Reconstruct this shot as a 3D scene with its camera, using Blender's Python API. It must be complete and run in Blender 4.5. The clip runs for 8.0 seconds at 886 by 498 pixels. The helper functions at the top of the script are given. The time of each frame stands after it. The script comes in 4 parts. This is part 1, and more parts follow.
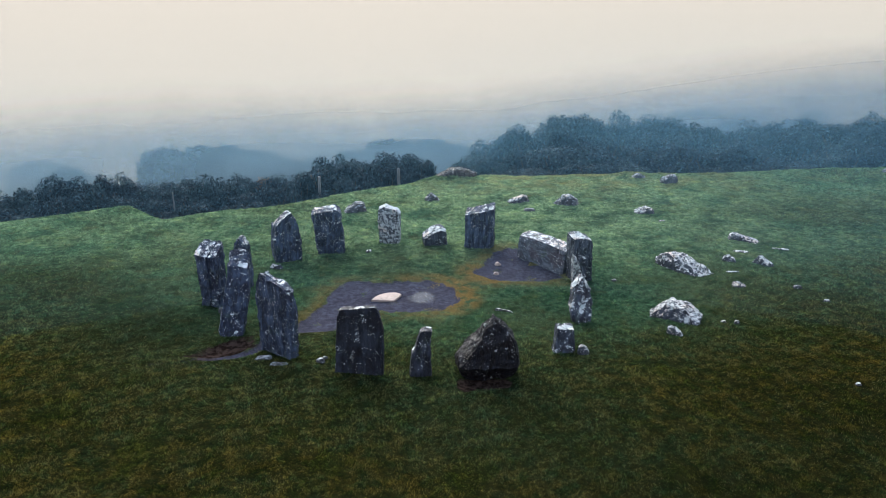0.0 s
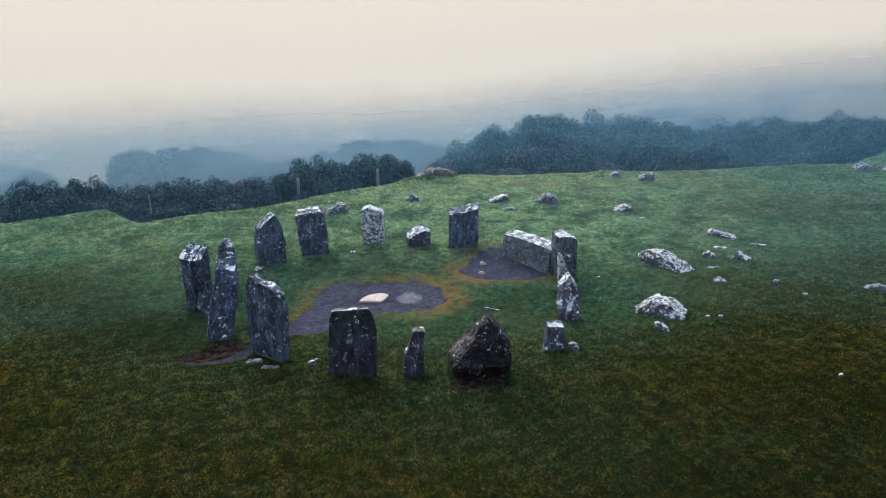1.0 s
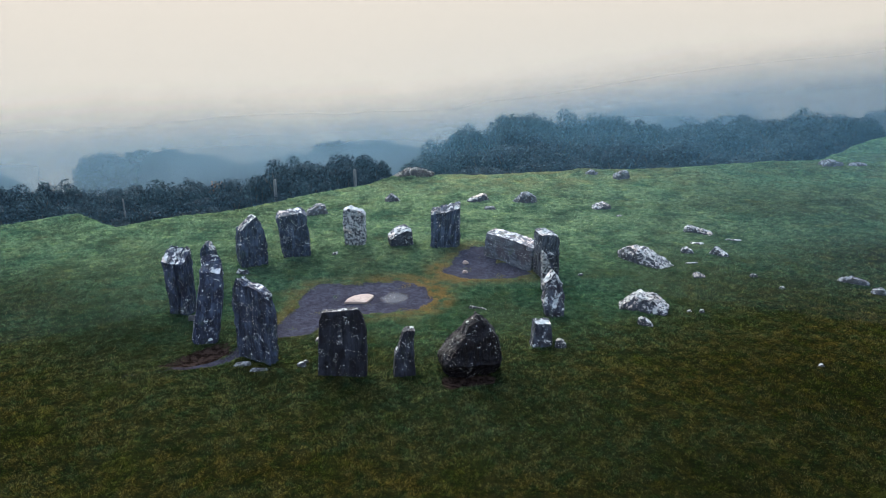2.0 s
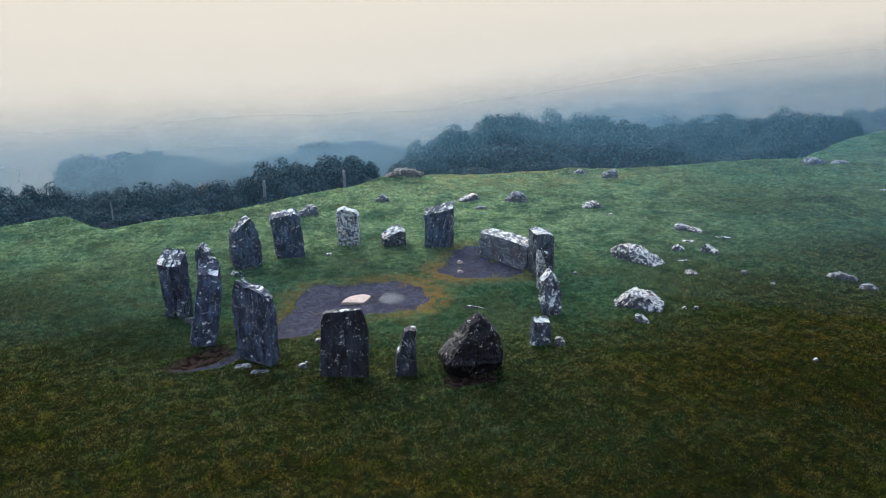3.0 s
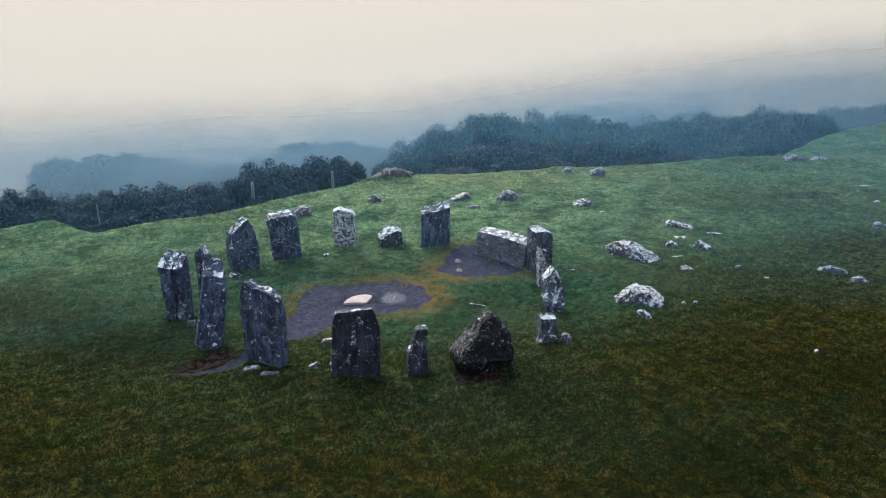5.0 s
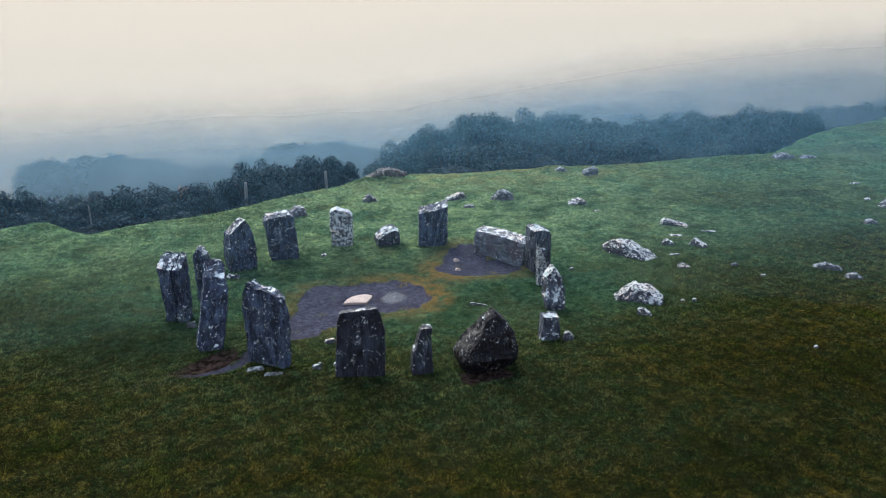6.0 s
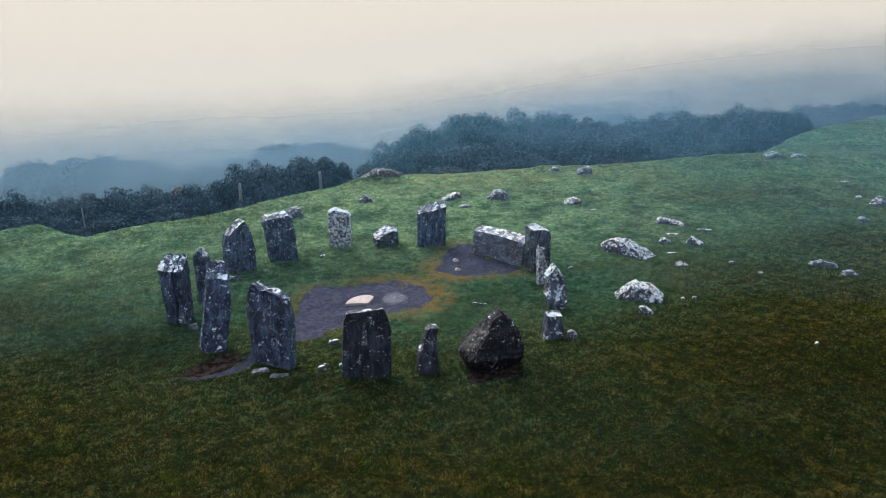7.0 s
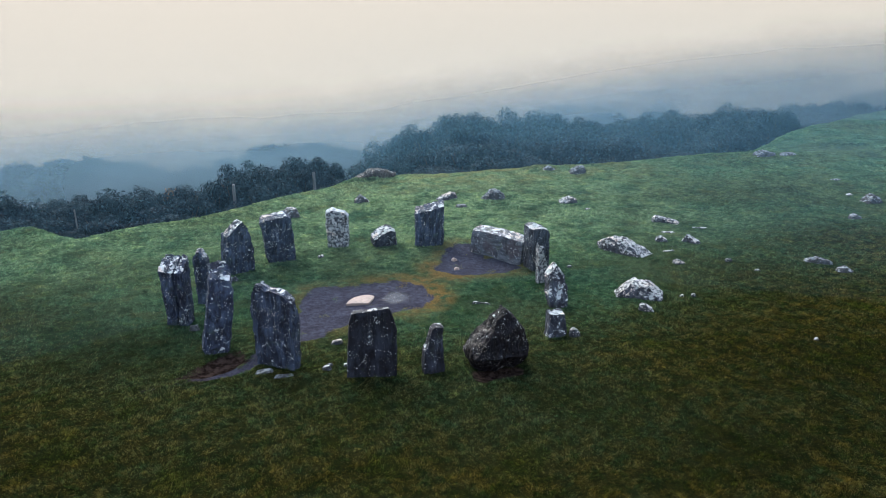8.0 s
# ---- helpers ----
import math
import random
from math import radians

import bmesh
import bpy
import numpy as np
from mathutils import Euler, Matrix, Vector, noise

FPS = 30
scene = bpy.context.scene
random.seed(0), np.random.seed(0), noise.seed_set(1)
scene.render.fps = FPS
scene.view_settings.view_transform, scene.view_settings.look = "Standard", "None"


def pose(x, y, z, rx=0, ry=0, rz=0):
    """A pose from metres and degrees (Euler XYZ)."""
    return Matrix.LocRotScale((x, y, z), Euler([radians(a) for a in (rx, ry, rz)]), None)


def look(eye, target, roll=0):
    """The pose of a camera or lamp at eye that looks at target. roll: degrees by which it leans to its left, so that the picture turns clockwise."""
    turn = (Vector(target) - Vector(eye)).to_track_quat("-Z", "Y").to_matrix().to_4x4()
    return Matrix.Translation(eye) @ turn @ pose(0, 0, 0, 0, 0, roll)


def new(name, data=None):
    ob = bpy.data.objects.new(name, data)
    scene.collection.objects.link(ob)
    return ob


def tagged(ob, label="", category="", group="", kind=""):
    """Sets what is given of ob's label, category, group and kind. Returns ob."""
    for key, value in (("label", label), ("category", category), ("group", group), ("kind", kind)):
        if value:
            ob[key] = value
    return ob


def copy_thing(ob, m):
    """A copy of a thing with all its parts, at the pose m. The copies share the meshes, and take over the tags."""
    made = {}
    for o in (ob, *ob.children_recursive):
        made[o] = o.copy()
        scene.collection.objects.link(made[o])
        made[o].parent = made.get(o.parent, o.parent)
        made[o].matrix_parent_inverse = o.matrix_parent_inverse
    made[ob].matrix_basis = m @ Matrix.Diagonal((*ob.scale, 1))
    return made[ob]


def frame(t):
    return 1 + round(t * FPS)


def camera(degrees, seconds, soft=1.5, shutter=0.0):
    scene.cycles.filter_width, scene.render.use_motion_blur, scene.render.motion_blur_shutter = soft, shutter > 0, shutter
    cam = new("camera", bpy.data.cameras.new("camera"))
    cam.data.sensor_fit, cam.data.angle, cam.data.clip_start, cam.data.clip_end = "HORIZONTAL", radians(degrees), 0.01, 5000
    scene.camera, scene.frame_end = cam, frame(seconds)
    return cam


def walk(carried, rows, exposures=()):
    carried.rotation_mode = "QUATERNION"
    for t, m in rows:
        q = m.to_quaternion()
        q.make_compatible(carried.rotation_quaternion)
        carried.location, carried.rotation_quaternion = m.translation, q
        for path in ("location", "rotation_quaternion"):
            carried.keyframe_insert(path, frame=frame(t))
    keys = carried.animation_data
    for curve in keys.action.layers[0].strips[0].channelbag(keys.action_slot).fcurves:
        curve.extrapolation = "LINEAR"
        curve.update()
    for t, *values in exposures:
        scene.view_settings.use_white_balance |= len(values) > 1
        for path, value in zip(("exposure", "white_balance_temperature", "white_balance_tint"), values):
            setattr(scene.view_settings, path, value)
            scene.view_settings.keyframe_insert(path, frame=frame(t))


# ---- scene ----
cam = camera(64.3, 8.0, soft=0.5)
METRES, EYE, TILT, LEAN, TURN = 3.4, 8.2, -20.0, 0.0, 0.0
ROWS = [
    (0.0, 0.0, 0.0, 0.0, -0.0, 0.0, 0.0),
    (0.5, -0.0672, -0.0059, 0.0001, -1.15, 0.0, 0.41),
    (1.0, -0.1348, -0.0109, -0.0009, -2.32, -0.0, 0.81),
    (1.5, -0.1985, -0.0163, -0.0013, -3.49, -0.02, 1.2),
    (2.0, -0.2585, -0.0227, -0.0036, -4.72, -0.04, 1.63),
    (3.5, -0.4561, -0.0261, -0.0045, -6.74, -0.07, 2.34),
    (4.0, -0.5191, -0.0227, -0.0045, -7.29, -0.09, 2.52),
    (4.5, -0.5775, -0.0179, -0.0051, -7.83, -0.1, 2.7),
    (6.0, -0.7509, 0.0091, -0.0063, -9.49, -0.18, 3.26),
    (6.5, -0.813, 0.0191, -0.0053, -10.03, -0.19, 3.45),
    (7.0, -0.8744, 0.0283, -0.0025, -10.56, -0.21, 3.63),
    (7.5, -0.933, 0.0378, -0.0023, -11.1, -0.23, 3.81),
    (8.0, -0.9935, 0.0462, -0.0022, -11.65, -0.26, 4.0),
]
walk(cam, [(t, pose(0, 0, EYE, TILT, LEAN, TURN) @ pose(METRES * x, METRES * y, METRES * z, 90 + pitch, roll, yaw)) for t, x, y, z, yaw, pitch, roll in ROWS], exposures=((0.0, 0.5), (8.0, 0.5)))

# ---- world and light: a foggy dawn, bright low sky ahead, cool sky above ----
world = bpy.data.worlds.new("foggy_dawn")
scene.world = world
world.use_nodes = True
wn, wl = world.node_tree.nodes, world.node_tree.links
wn.clear()
w_out = wn.new("ShaderNodeOutputWorld")
w_bg = wn.new("ShaderNodeBackground")
w_sky = wn.new("ShaderNodeTexSky")
w_sky.sky_type = "NISHITA"
w_sky.sun_disc = False
w_sky.sun_elevation, w_sky.sun_rotation = radians(24), radians(-18)
w_sky.air_density, w_sky.dust_density = 1.5, 4.0
w_scale = wn.new("ShaderNodeMix")
w_scale.data_type, w_scale.blend_type = "RGBA", "MULTIPLY"
w_scale.inputs[0].default_value = 1.0
w_scale.inputs[7].default_value = (0.10, 0.10, 0.10, 1)
w_tc = wn.new("ShaderNodeTexCoord")
w_sep = wn.new("ShaderNodeSeparateXYZ")
w_ramp = wn.new("ShaderNodeValToRGB")
els = w_ramp.color_ramp.elements
els[0].position, els[0].color = 0.0, (0.86, 0.82, 0.74, 1)
els[1].position, els[1].color = 1.0, (0.52, 0.71, 1.14, 1)
mid = els.new(0.35)
mid.color = (0.66, 0.78, 1.02, 1)
w_mix = wn.new("ShaderNodeMix")
w_mix.data_type = "RGBA"
w_mix.inputs[0].default_value = 0.85
wl.new(w_tc.outputs["Generated"], w_sep.inputs[0])
wl.new(w_sep.outputs["Z"], w_ramp.inputs[0])
wl.new(w_sky.outputs[0], w_scale.inputs[6])
wl.new(w_scale.outputs[2], w_mix.inputs[6])
wl.new(w_ramp.outputs[0], w_mix.inputs[7])
wl.new(w_mix.outputs[2], w_bg.inputs[0])
w_bg.inputs[1].default_value = 1.05
wl.new(w_bg.outputs[0], w_out.inputs[0])

sun = new("sun", bpy.data.lights.new("sun", "SUN"))
sun.data.energy, sun.data.angle, sun.data.color = 5.4, radians(60), (1.0, 0.97, 0.91)
sun.matrix_world = look((-14, 60, 26), (0, 18, 0))


# ---- materials ----
class Mat:
    """A node material with a few short helpers."""

    def __init__(self, name, rough=0.85, spec=0.3):
        self.m = bpy.data.materials.new(name)
        self.m.use_nodes = True
        self.n, self.l = self.m.node_tree.nodes, self.m.node_tree.links
        self.n.clear()
        self.out = self.n.new("ShaderNodeOutputMaterial")
        self.b = self.n.new("ShaderNodeBsdfPrincipled")
        self.b.inputs["Roughness"].default_value = rough
        self.b.inputs["Specular IOR Level"].default_value = spec
        self.l.new(self.b.outputs[0], self.out.inputs[0])
        self.geo = self.n.new("ShaderNodeNewGeometry")
        self.tc = self.n.new("ShaderNodeTexCoord")
        self.info = self.n.new("ShaderNodeObjectInfo")

    def put(self, sock, v):
        if isinstance(v, bpy.types.NodeSocket):
            self.l.new(v, sock)
        elif isinstance(v, (tuple, list)):
            sock.default_value = (*v, 1) if len(v) == 3 and sock.type == "RGBA" else v
        else:
            sock.default_value = v

    def coords(self, base="world", scale=(1, 1, 1), shift=None):
        n = self.n.new("ShaderNodeMapping")
        self.l.new(self.geo.outputs["Position"] if base == "world" else self.tc.outputs["Object"], n.inputs[0])
        n.inputs["Scale"].default_value = scale
        if shift is not None:
            c = self.n.new("ShaderNodeCombineXYZ")
            for i in range(3):
                self.put(c.inputs[i], self.math("MULTIPLY", shift, 37.0 + 11 * i))
            self.l.new(c.outputs[0], n.inputs["Location"])
        return n.outputs[0]

    def noise(self, co, scale, detail=4, rough=0.55, distort=0.0):
        n = self.n.new("ShaderNodeTexNoise")
        self.l.new(co, n.inputs["Vector"])
        n.inputs["Scale"].default_value, n.inputs["Detail"].default_value = scale, detail
        n.inputs["Roughness"].default_value, n.inputs["Distortion"].default_value = rough, distort
        return n.outputs["Fac"]

    def voronoi(self, co, scale, feature="F1", out="Distance", rand=1.0):
        n = self.n.new("ShaderNodeTexVoronoi")
        n.feature = feature
        self.l.new(co, n.inputs["Vector"])
        n.inputs["Scale"].default_value, n.inputs["Randomness"].default_value = scale, rand
        return n.outputs[out]

    def math(self, op, a, b=0.0, c=0.0):
        n = self.n.new("ShaderNodeMath")
        n.operation = op
        for s, v in zip(n.inputs, (a, b, c)):
            self.put(s, v)
        return n.outputs[0]

    def span(self, v, lo, hi, a=0.0, b=1.0):
        n = self.n.new("ShaderNodeMapRange")
        n.interpolation_type = "SMOOTHSTEP"
        for s, x in zip(n.inputs, (v, lo, hi, a, b)):
            self.put(s, x)
        return n.outputs[0]

    def mix(self, f, a, b, kind="MIX"):
        n = self.n.new("ShaderNodeMix")
        n.data_type, n.blend_type = "RGBA", kind
        self.put(n.inputs[0], f)
        self.put(n.inputs[6], a)
        self.put(n.inputs[7], b)
        return n.outputs[2]

    def attr(self, name):
        n = self.n.new("ShaderNodeAttribute")
        n.attribute_name = name
        return n.outputs["Fac"]

    def bump(self, h, strength, dist, after=None):
        n = self.n.new("ShaderNodeBump")
        n.inputs["Strength"].default_value, n.inputs["Distance"].default_value = strength, dist
        self.l.new(h, n.inputs["Height"])
        if after is not None:
            self.l.new(after, n.inputs["Normal"])
        return n.outputs[0]

    def done(self, colour, normal=None, rough=None):
        self.put(self.b.inputs["Base Color"], colour)
        if normal is not None:
            self.l.new(normal, self.b.inputs["Normal"])
        if rough is not None:
            self.put(self.b.inputs["Roughness"], rough)
        return self.m


def up_of(m):
    s = m.n.new("ShaderNodeSeparateXYZ")
    m.l.new(m.geo.outputs["Normal"], s.inputs[0])
    return s.outputs["Z"]


def stone_material(name, dark, light, lichen, cover, fine=1.0, grain_way=(1, 1, 0.22), spots=0.8):
    """Wet grey sandstone with crusts of pale lichen, thicker on what faces the sky. cover: 0 bare to 1 crusted."""
    m = Mat(name, 0.6, 0.2)
    r = m.info.outputs["Random"]
    co = m.coords("object", (1, 1, 1), r)
    tall = m.coords("object", grain_way, r)
    streak = m.noise(tall, 9, 6, 0.65)
    grain = m.noise(co, 38, 5, 0.7)
    broad = m.noise(co, 2.2, 4, 0.6)
    base = m.mix(m.span(streak, 0.36, 0.70), dark, light)
    base = m.mix(m.span(broad, 0.46, 0.64, 0, 0.7), base, (dark[0] * 1.35, dark[1] * 0.9, dark[2] * 0.8))
    base = m.mix(m.span(grain, 0.50, 0.72, 0, 0.45), base, (light[0] * 1.3, light[1] * 1.3, light[2] * 1.25))
    up = up_of(m)
    # crusts: broad lumps broken by finer noise; more of it towards the sky
    crust = m.math("ADD", m.math("MULTIPLY", m.noise(co, 4.5 * fine, 4, 0.6, 0.3), 0.6), m.math("MULTIPLY", m.noise(co, 28 * fine, 6, 0.78), 0.4))
    need = m.span(up, 0.0, 0.8, 0.68 - 0.09 * cover, 0.560 - 0.08 * cover)
    big = m.span(m.math("SUBTRACT", crust, need), -0.002, 0.007)
    # small round spots of different sizes, thinned out by masks
    wob = m.math("MULTIPLY", m.math("SUBTRACT", m.noise(co, 42, 4, 0.7), 0.5), 0.95)
    size = m.math("MULTIPLY", m.math("SUBTRACT", m.noise(co, 6.0, 3, 0.6), 0.5), -0.9)
    s1 = m.span(m.math("ADD", m.math("ADD", m.voronoi(co, 9), wob), size), 0.08, 0.10, 1, 0)
    s1 = m.math("MULTIPLY", s1, m.span(m.noise(co, 3.1, 4, 0.65), 0.57 - 0.10 * spots, 0.60 - 0.10 * spots))
    s2 = m.span(m.math("ADD", m.math("ADD", m.voronoi(co, 20), wob), size), 0.10, 0.13, 1, 0)
    s2 = m.math("MULTIPLY", s2, m.span(m.noise(co, 3.7, 4, 0.65), 0.54 - 0.10 * spots, 0.58 - 0.10 * spots))
    s3 = m.span(m.math("ADD", m.math("ADD", m.voronoi(co, 38), wob), size), 0.16, 0.20, 0.85, 0)
    s3 = m.math("MULTIPLY", s3, m.span(m.noise(co, 2.3, 4, 0.65), 0.60 - 0.10 * spots, 0.65 - 0.10 * spots))
    l = m.math("MAXIMUM", m.math("MAXIMUM", big, s3), m.math("MAXIMUM", s1, s2))
    tone = m.mix(m.span(m.noise(co, 7, 4), 0.35, 0.65), lichen, (lichen[0] * 0.60, lichen[1] * 0.66, lichen[2] * 0.66))
    tone = m.mix(m.span(m.noise(co, 1.7, 2), 0.56, 0.66, 0, 0.7), tone, (0.78, 0.64, 0.52))
    # green algae low down and in hollows, with a shape of its own
    base = m.mix(m.span(m.noise(co, 3.7, 5), 0.56, 0.7, 0, 0.4), base, (light[0] * 0.75, light[1] * 0.85, light[2] * 0.42))
    col = m.mix(l, base, tone)
    h = m.math("ADD", m.math("MULTIPLY", streak, 0.9), m.math("ADD", m.math("MULTIPLY", grain, 0.4), m.math("MULTIPLY", l, 0.18)))
    cr = m.math("ABSOLUTE", m.math("SUBTRACT", m.noise(m.coords("object", (1.0, 1.0, 0.16), r), 3.4, 3, 0.5, 0.2), 0.5))
    fissure = m.span(cr, 0.0, 0.012, 1, 0)
    h = m.math("SUBTRACT", h, m.math("MULTIPLY", fissure, 0.6))
    col = m.mix(m.math("MULTIPLY", fissure, 0.6), col, (0.010, 0.011, 0.014))
    return m.done(col, m.bump(h, 1.0, 0.05), m.span(l, 0, 1, 0.5, 0.9))


M_STONE = stone_material("lichened_sandstone", (0.009, 0.014, 0.029), (0.078, 0.107, 0.166), (0.88, 0.89, 0.87), 0.46, spots=0.95)
M_STONE_DARK = stone_material("dark_reddish_sandstone", (0.0042, 0.0028, 0.0034), (0.0085, 0.0098, 0.0160), (0.84, 0.85, 0.83), -0.7, spots=0.72)
M_STONE_DUSK = stone_material("dusky_sandstone", (0.007, 0.008, 0.013), (0.038, 0.046, 0.066), (0.86, 0.87, 0.85), 0.30, spots=0.55)
M_STONE_PALE = stone_material("crusted_sandstone", (0.013, 0.017, 0.026), (0.090, 0.106, 0.135), (0.72, 0.74, 0.73), 0.9, spots=1.1)
M_ROCK = stone_material("pale_field_rock", (0.022, 0.026, 0.034), (0.11, 0.12, 0.14), (0.70, 0.69, 0.66), 0.95, 2.2)
M_MOTTLED = stone_material("mottled_sandstone", (0.042, 0.049, 0.062), (0.150, 0.168, 0.195), (0.60, 0.62, 0.62), 2.0, 2.6, spots=1.3)
M_DULL = stone_material("dull_grey_rock", (0.035, 0.040, 0.048), (0.12, 0.13, 0.14), (0.42, 0.44, 0.45), 0.7, 1.6)
M_HUMP = stone_material("brown_weathered_rock", (0.035, 0.032, 0.030), (0.12, 0.105, 0.090), (0.30, 0.28, 0.25), 0.5, 1.6)
M_AXIAL = stone_material("grey_spotted_sandstone", (0.060, 0.069, 0.085), (0.185, 0.205, 0.235), (0.80, 0.82, 0.81), 0.5, 1.4, (0.4, 1, 1.2), spots=1.3)


def turf_colour(m):
    """Short damp turf: greens, straw and brown in patches of several sizes, by place in the world."""
    co = m.coords("world", (1, 1, 0.2))
    wide = m.noise(co, 0.16, 4, 0.6)
    patch = m.noise(co, 0.9, 5, 0.62, 0.3)
    fine = m.noise(co, 7, 4, 0.65)
    c = m.mix(m.span(fine, 0.36, 0.62), (0.046, 0.124, 0.074), (0.142, 0.290, 0.158))
    c = m.mix(m.span(patch, 0.52, 0.66, 0, 0.36), c, (0.250, 0.215, 0.090))
    c = m.mix(m.span(wide, 0.47, 0.60, 0, 0.28), c, (0.165, 0.135, 0.050))
    c = m.mix(m.span(m.noise(co, 0.45, 4), 0.52, 0.62, 0, 0.5), c, (0.046, 0.122, 0.056))
    # far turf: paler green grass, with its brighter light painted in
    far_lit = m.math("MULTIPLY", m.attr("far_lit"), m.span(m.noise(co, 0.7, 5, 0.65), 0.32, 0.62))
    c = m.mix(m.math("MULTIPLY", far_lit, 0.9), c, m.mix(m.span(fine, 0.36, 0.62), (0.185, 0.335, 0.165), (0.48, 0.66, 0.34)))
    # the crest: straw-coloured grass and its yellowish light, painted in together
    crest_lit = m.math("MULTIPLY", m.attr("crest_lit"), m.span(m.noise(co, 0.9, 5, 0.65), 0.36, 0.62))
    c = m.mix(m.math("MULTIPLY", crest_lit, 0.7), c, (0.43, 0.42, 0.19))
    # the near slope: brown turf in ragged patches, a vignette's darkening painted into it
    near_shade = m.math("MULTIPLY", m.attr("near_shade"), m.span(m.noise(co, 1.6, 6, 0.7), 0.34, 0.60, 0.80, 1.0))
    c = m.mix(m.math("MULTIPLY", near_shade, 0.97), c, m.mix(m.span(m.noise(co, 2.6, 6, 0.75), 0.40, 0.60), (0.036, 0.050, 0.008), (0.165, 0.124, 0.025)))
    c = m.mix(m.math("MULTIPLY", m.attr("near_shade"), m.span(m.noise(co, 0.75, 5, 0.65, 0.3), 0.50, 0.64, 0.0, 0.6)), c, (0.068, 0.098, 0.014))
    # clumps of lush and of straw-coloured grass, half a pace wide
    clump = m.noise(co, 2.4, 5, 0.7, 0.4)
    c = m.mix(m.span(clump, 0.48, 0.36, 0.0, 0.55), c, m.mix(1.0, c, (0.40, 0.50, 0.46), "MULTIPLY"))
    c = m.mix(m.span(clump, 0.53, 0.66, 0.0, 0.55), c, m.mix(1.0, c, (1.75, 1.55, 1.10), "MULTIPLY"))
    # shade and corner darkening painted in ragged patches, and trampled turf in the ring
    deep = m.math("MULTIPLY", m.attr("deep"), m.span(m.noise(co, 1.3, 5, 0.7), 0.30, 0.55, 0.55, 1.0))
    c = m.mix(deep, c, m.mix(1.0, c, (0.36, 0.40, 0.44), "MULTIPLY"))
    worn = m.math("MULTIPLY", m.attr("worn"), m.span(m.noise(co, 2.3, 6, 0.7), 0.28, 0.62))
    c = m.mix(m.math("MINIMUM", worn, 0.9), c, (0.40, 0.265, 0.095))
    # lush and thin tufts, a hand wide
    tuft = m.noise(co, 11, 5, 0.72)
    near = m.span(m.attr("near_shade"), 0.0, 0.6, 0.25, 1.0)
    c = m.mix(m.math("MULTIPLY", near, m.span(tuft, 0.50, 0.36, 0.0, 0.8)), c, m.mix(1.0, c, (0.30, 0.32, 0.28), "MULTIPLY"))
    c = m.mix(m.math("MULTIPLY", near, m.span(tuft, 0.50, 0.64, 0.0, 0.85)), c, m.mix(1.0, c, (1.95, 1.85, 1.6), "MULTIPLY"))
    return m.mix(1.0, c, (0.70, 0.70, 0.72), "MULTIPLY"), co, fine


def ground_material():
    m = Mat("damp_turf_and_earth", 0.95, 0.0)
    c, co, fine = turf_colour(m)
    # dark thatch under the blades, painted darkest on the near slope
    c = m.mix(m.span(m.attr("near_shade"), 0.0, 0.7, 0.52, 0.84), c, (0.008, 0.009, 0.004))
    soil_n = m.noise(co, 9, 6, 0.7)
    soil = m.mix(m.span(soil_n, 0.3, 0.7), (0.032, 0.033, 0.048), (0.088, 0.090, 0.120))
    grit = m.math("ADD", m.voronoi(co, 22), m.math("MULTIPLY", soil_n, 0.12))
    soil = m.mix(m.span(grit, 0.14, 0.26, 0.45, 0), soil, (0.115, 0.11, 0.12))
    bare = m.span(m.math("ADD", m.attr("bare"), m.math("MULTIPLY", m.math("SUBTRACT", m.noise(co, 4, 5, 0.7), 0.5), 1.1)), 0.40, 0.60)
    soil = m.mix(m.span(m.noise(co, 1.7, 5, 0.7), 0.42, 0.62, 0, 0.5), soil, (0.034, 0.033, 0.044))
    soil = m.mix(m.span(m.voronoi(co, 48), 0.08, 0.30, 0.65, 0), soil, (0.150, 0.148, 0.168))
    soil = m.mix(m.span(m.noise(co, 34, 4, 0.7), 0.52, 0.64, 0, 0.7), soil, (0.018, 0.018, 0.024))
    soil = m.mix(m.span(m.attr("mud"), 0.2, 0.8), soil, m.mix(m.span(m.noise(co, 6, 5, 0.75), 0.40, 0.62), (0.014, 0.009, 0.007), (0.058, 0.040, 0.033)))
    col = m.mix(bare, c, soil)
    h = m.math("ADD", m.math("MULTIPLY", fine, 1.0), m.math("MULTIPLY", m.noise(co, 26, 5, 0.75), 1.1))
    return m.done(col, m.bump(h, 1.0, 0.06), m.span(bare, 0, 1, 0.95, 0.72))


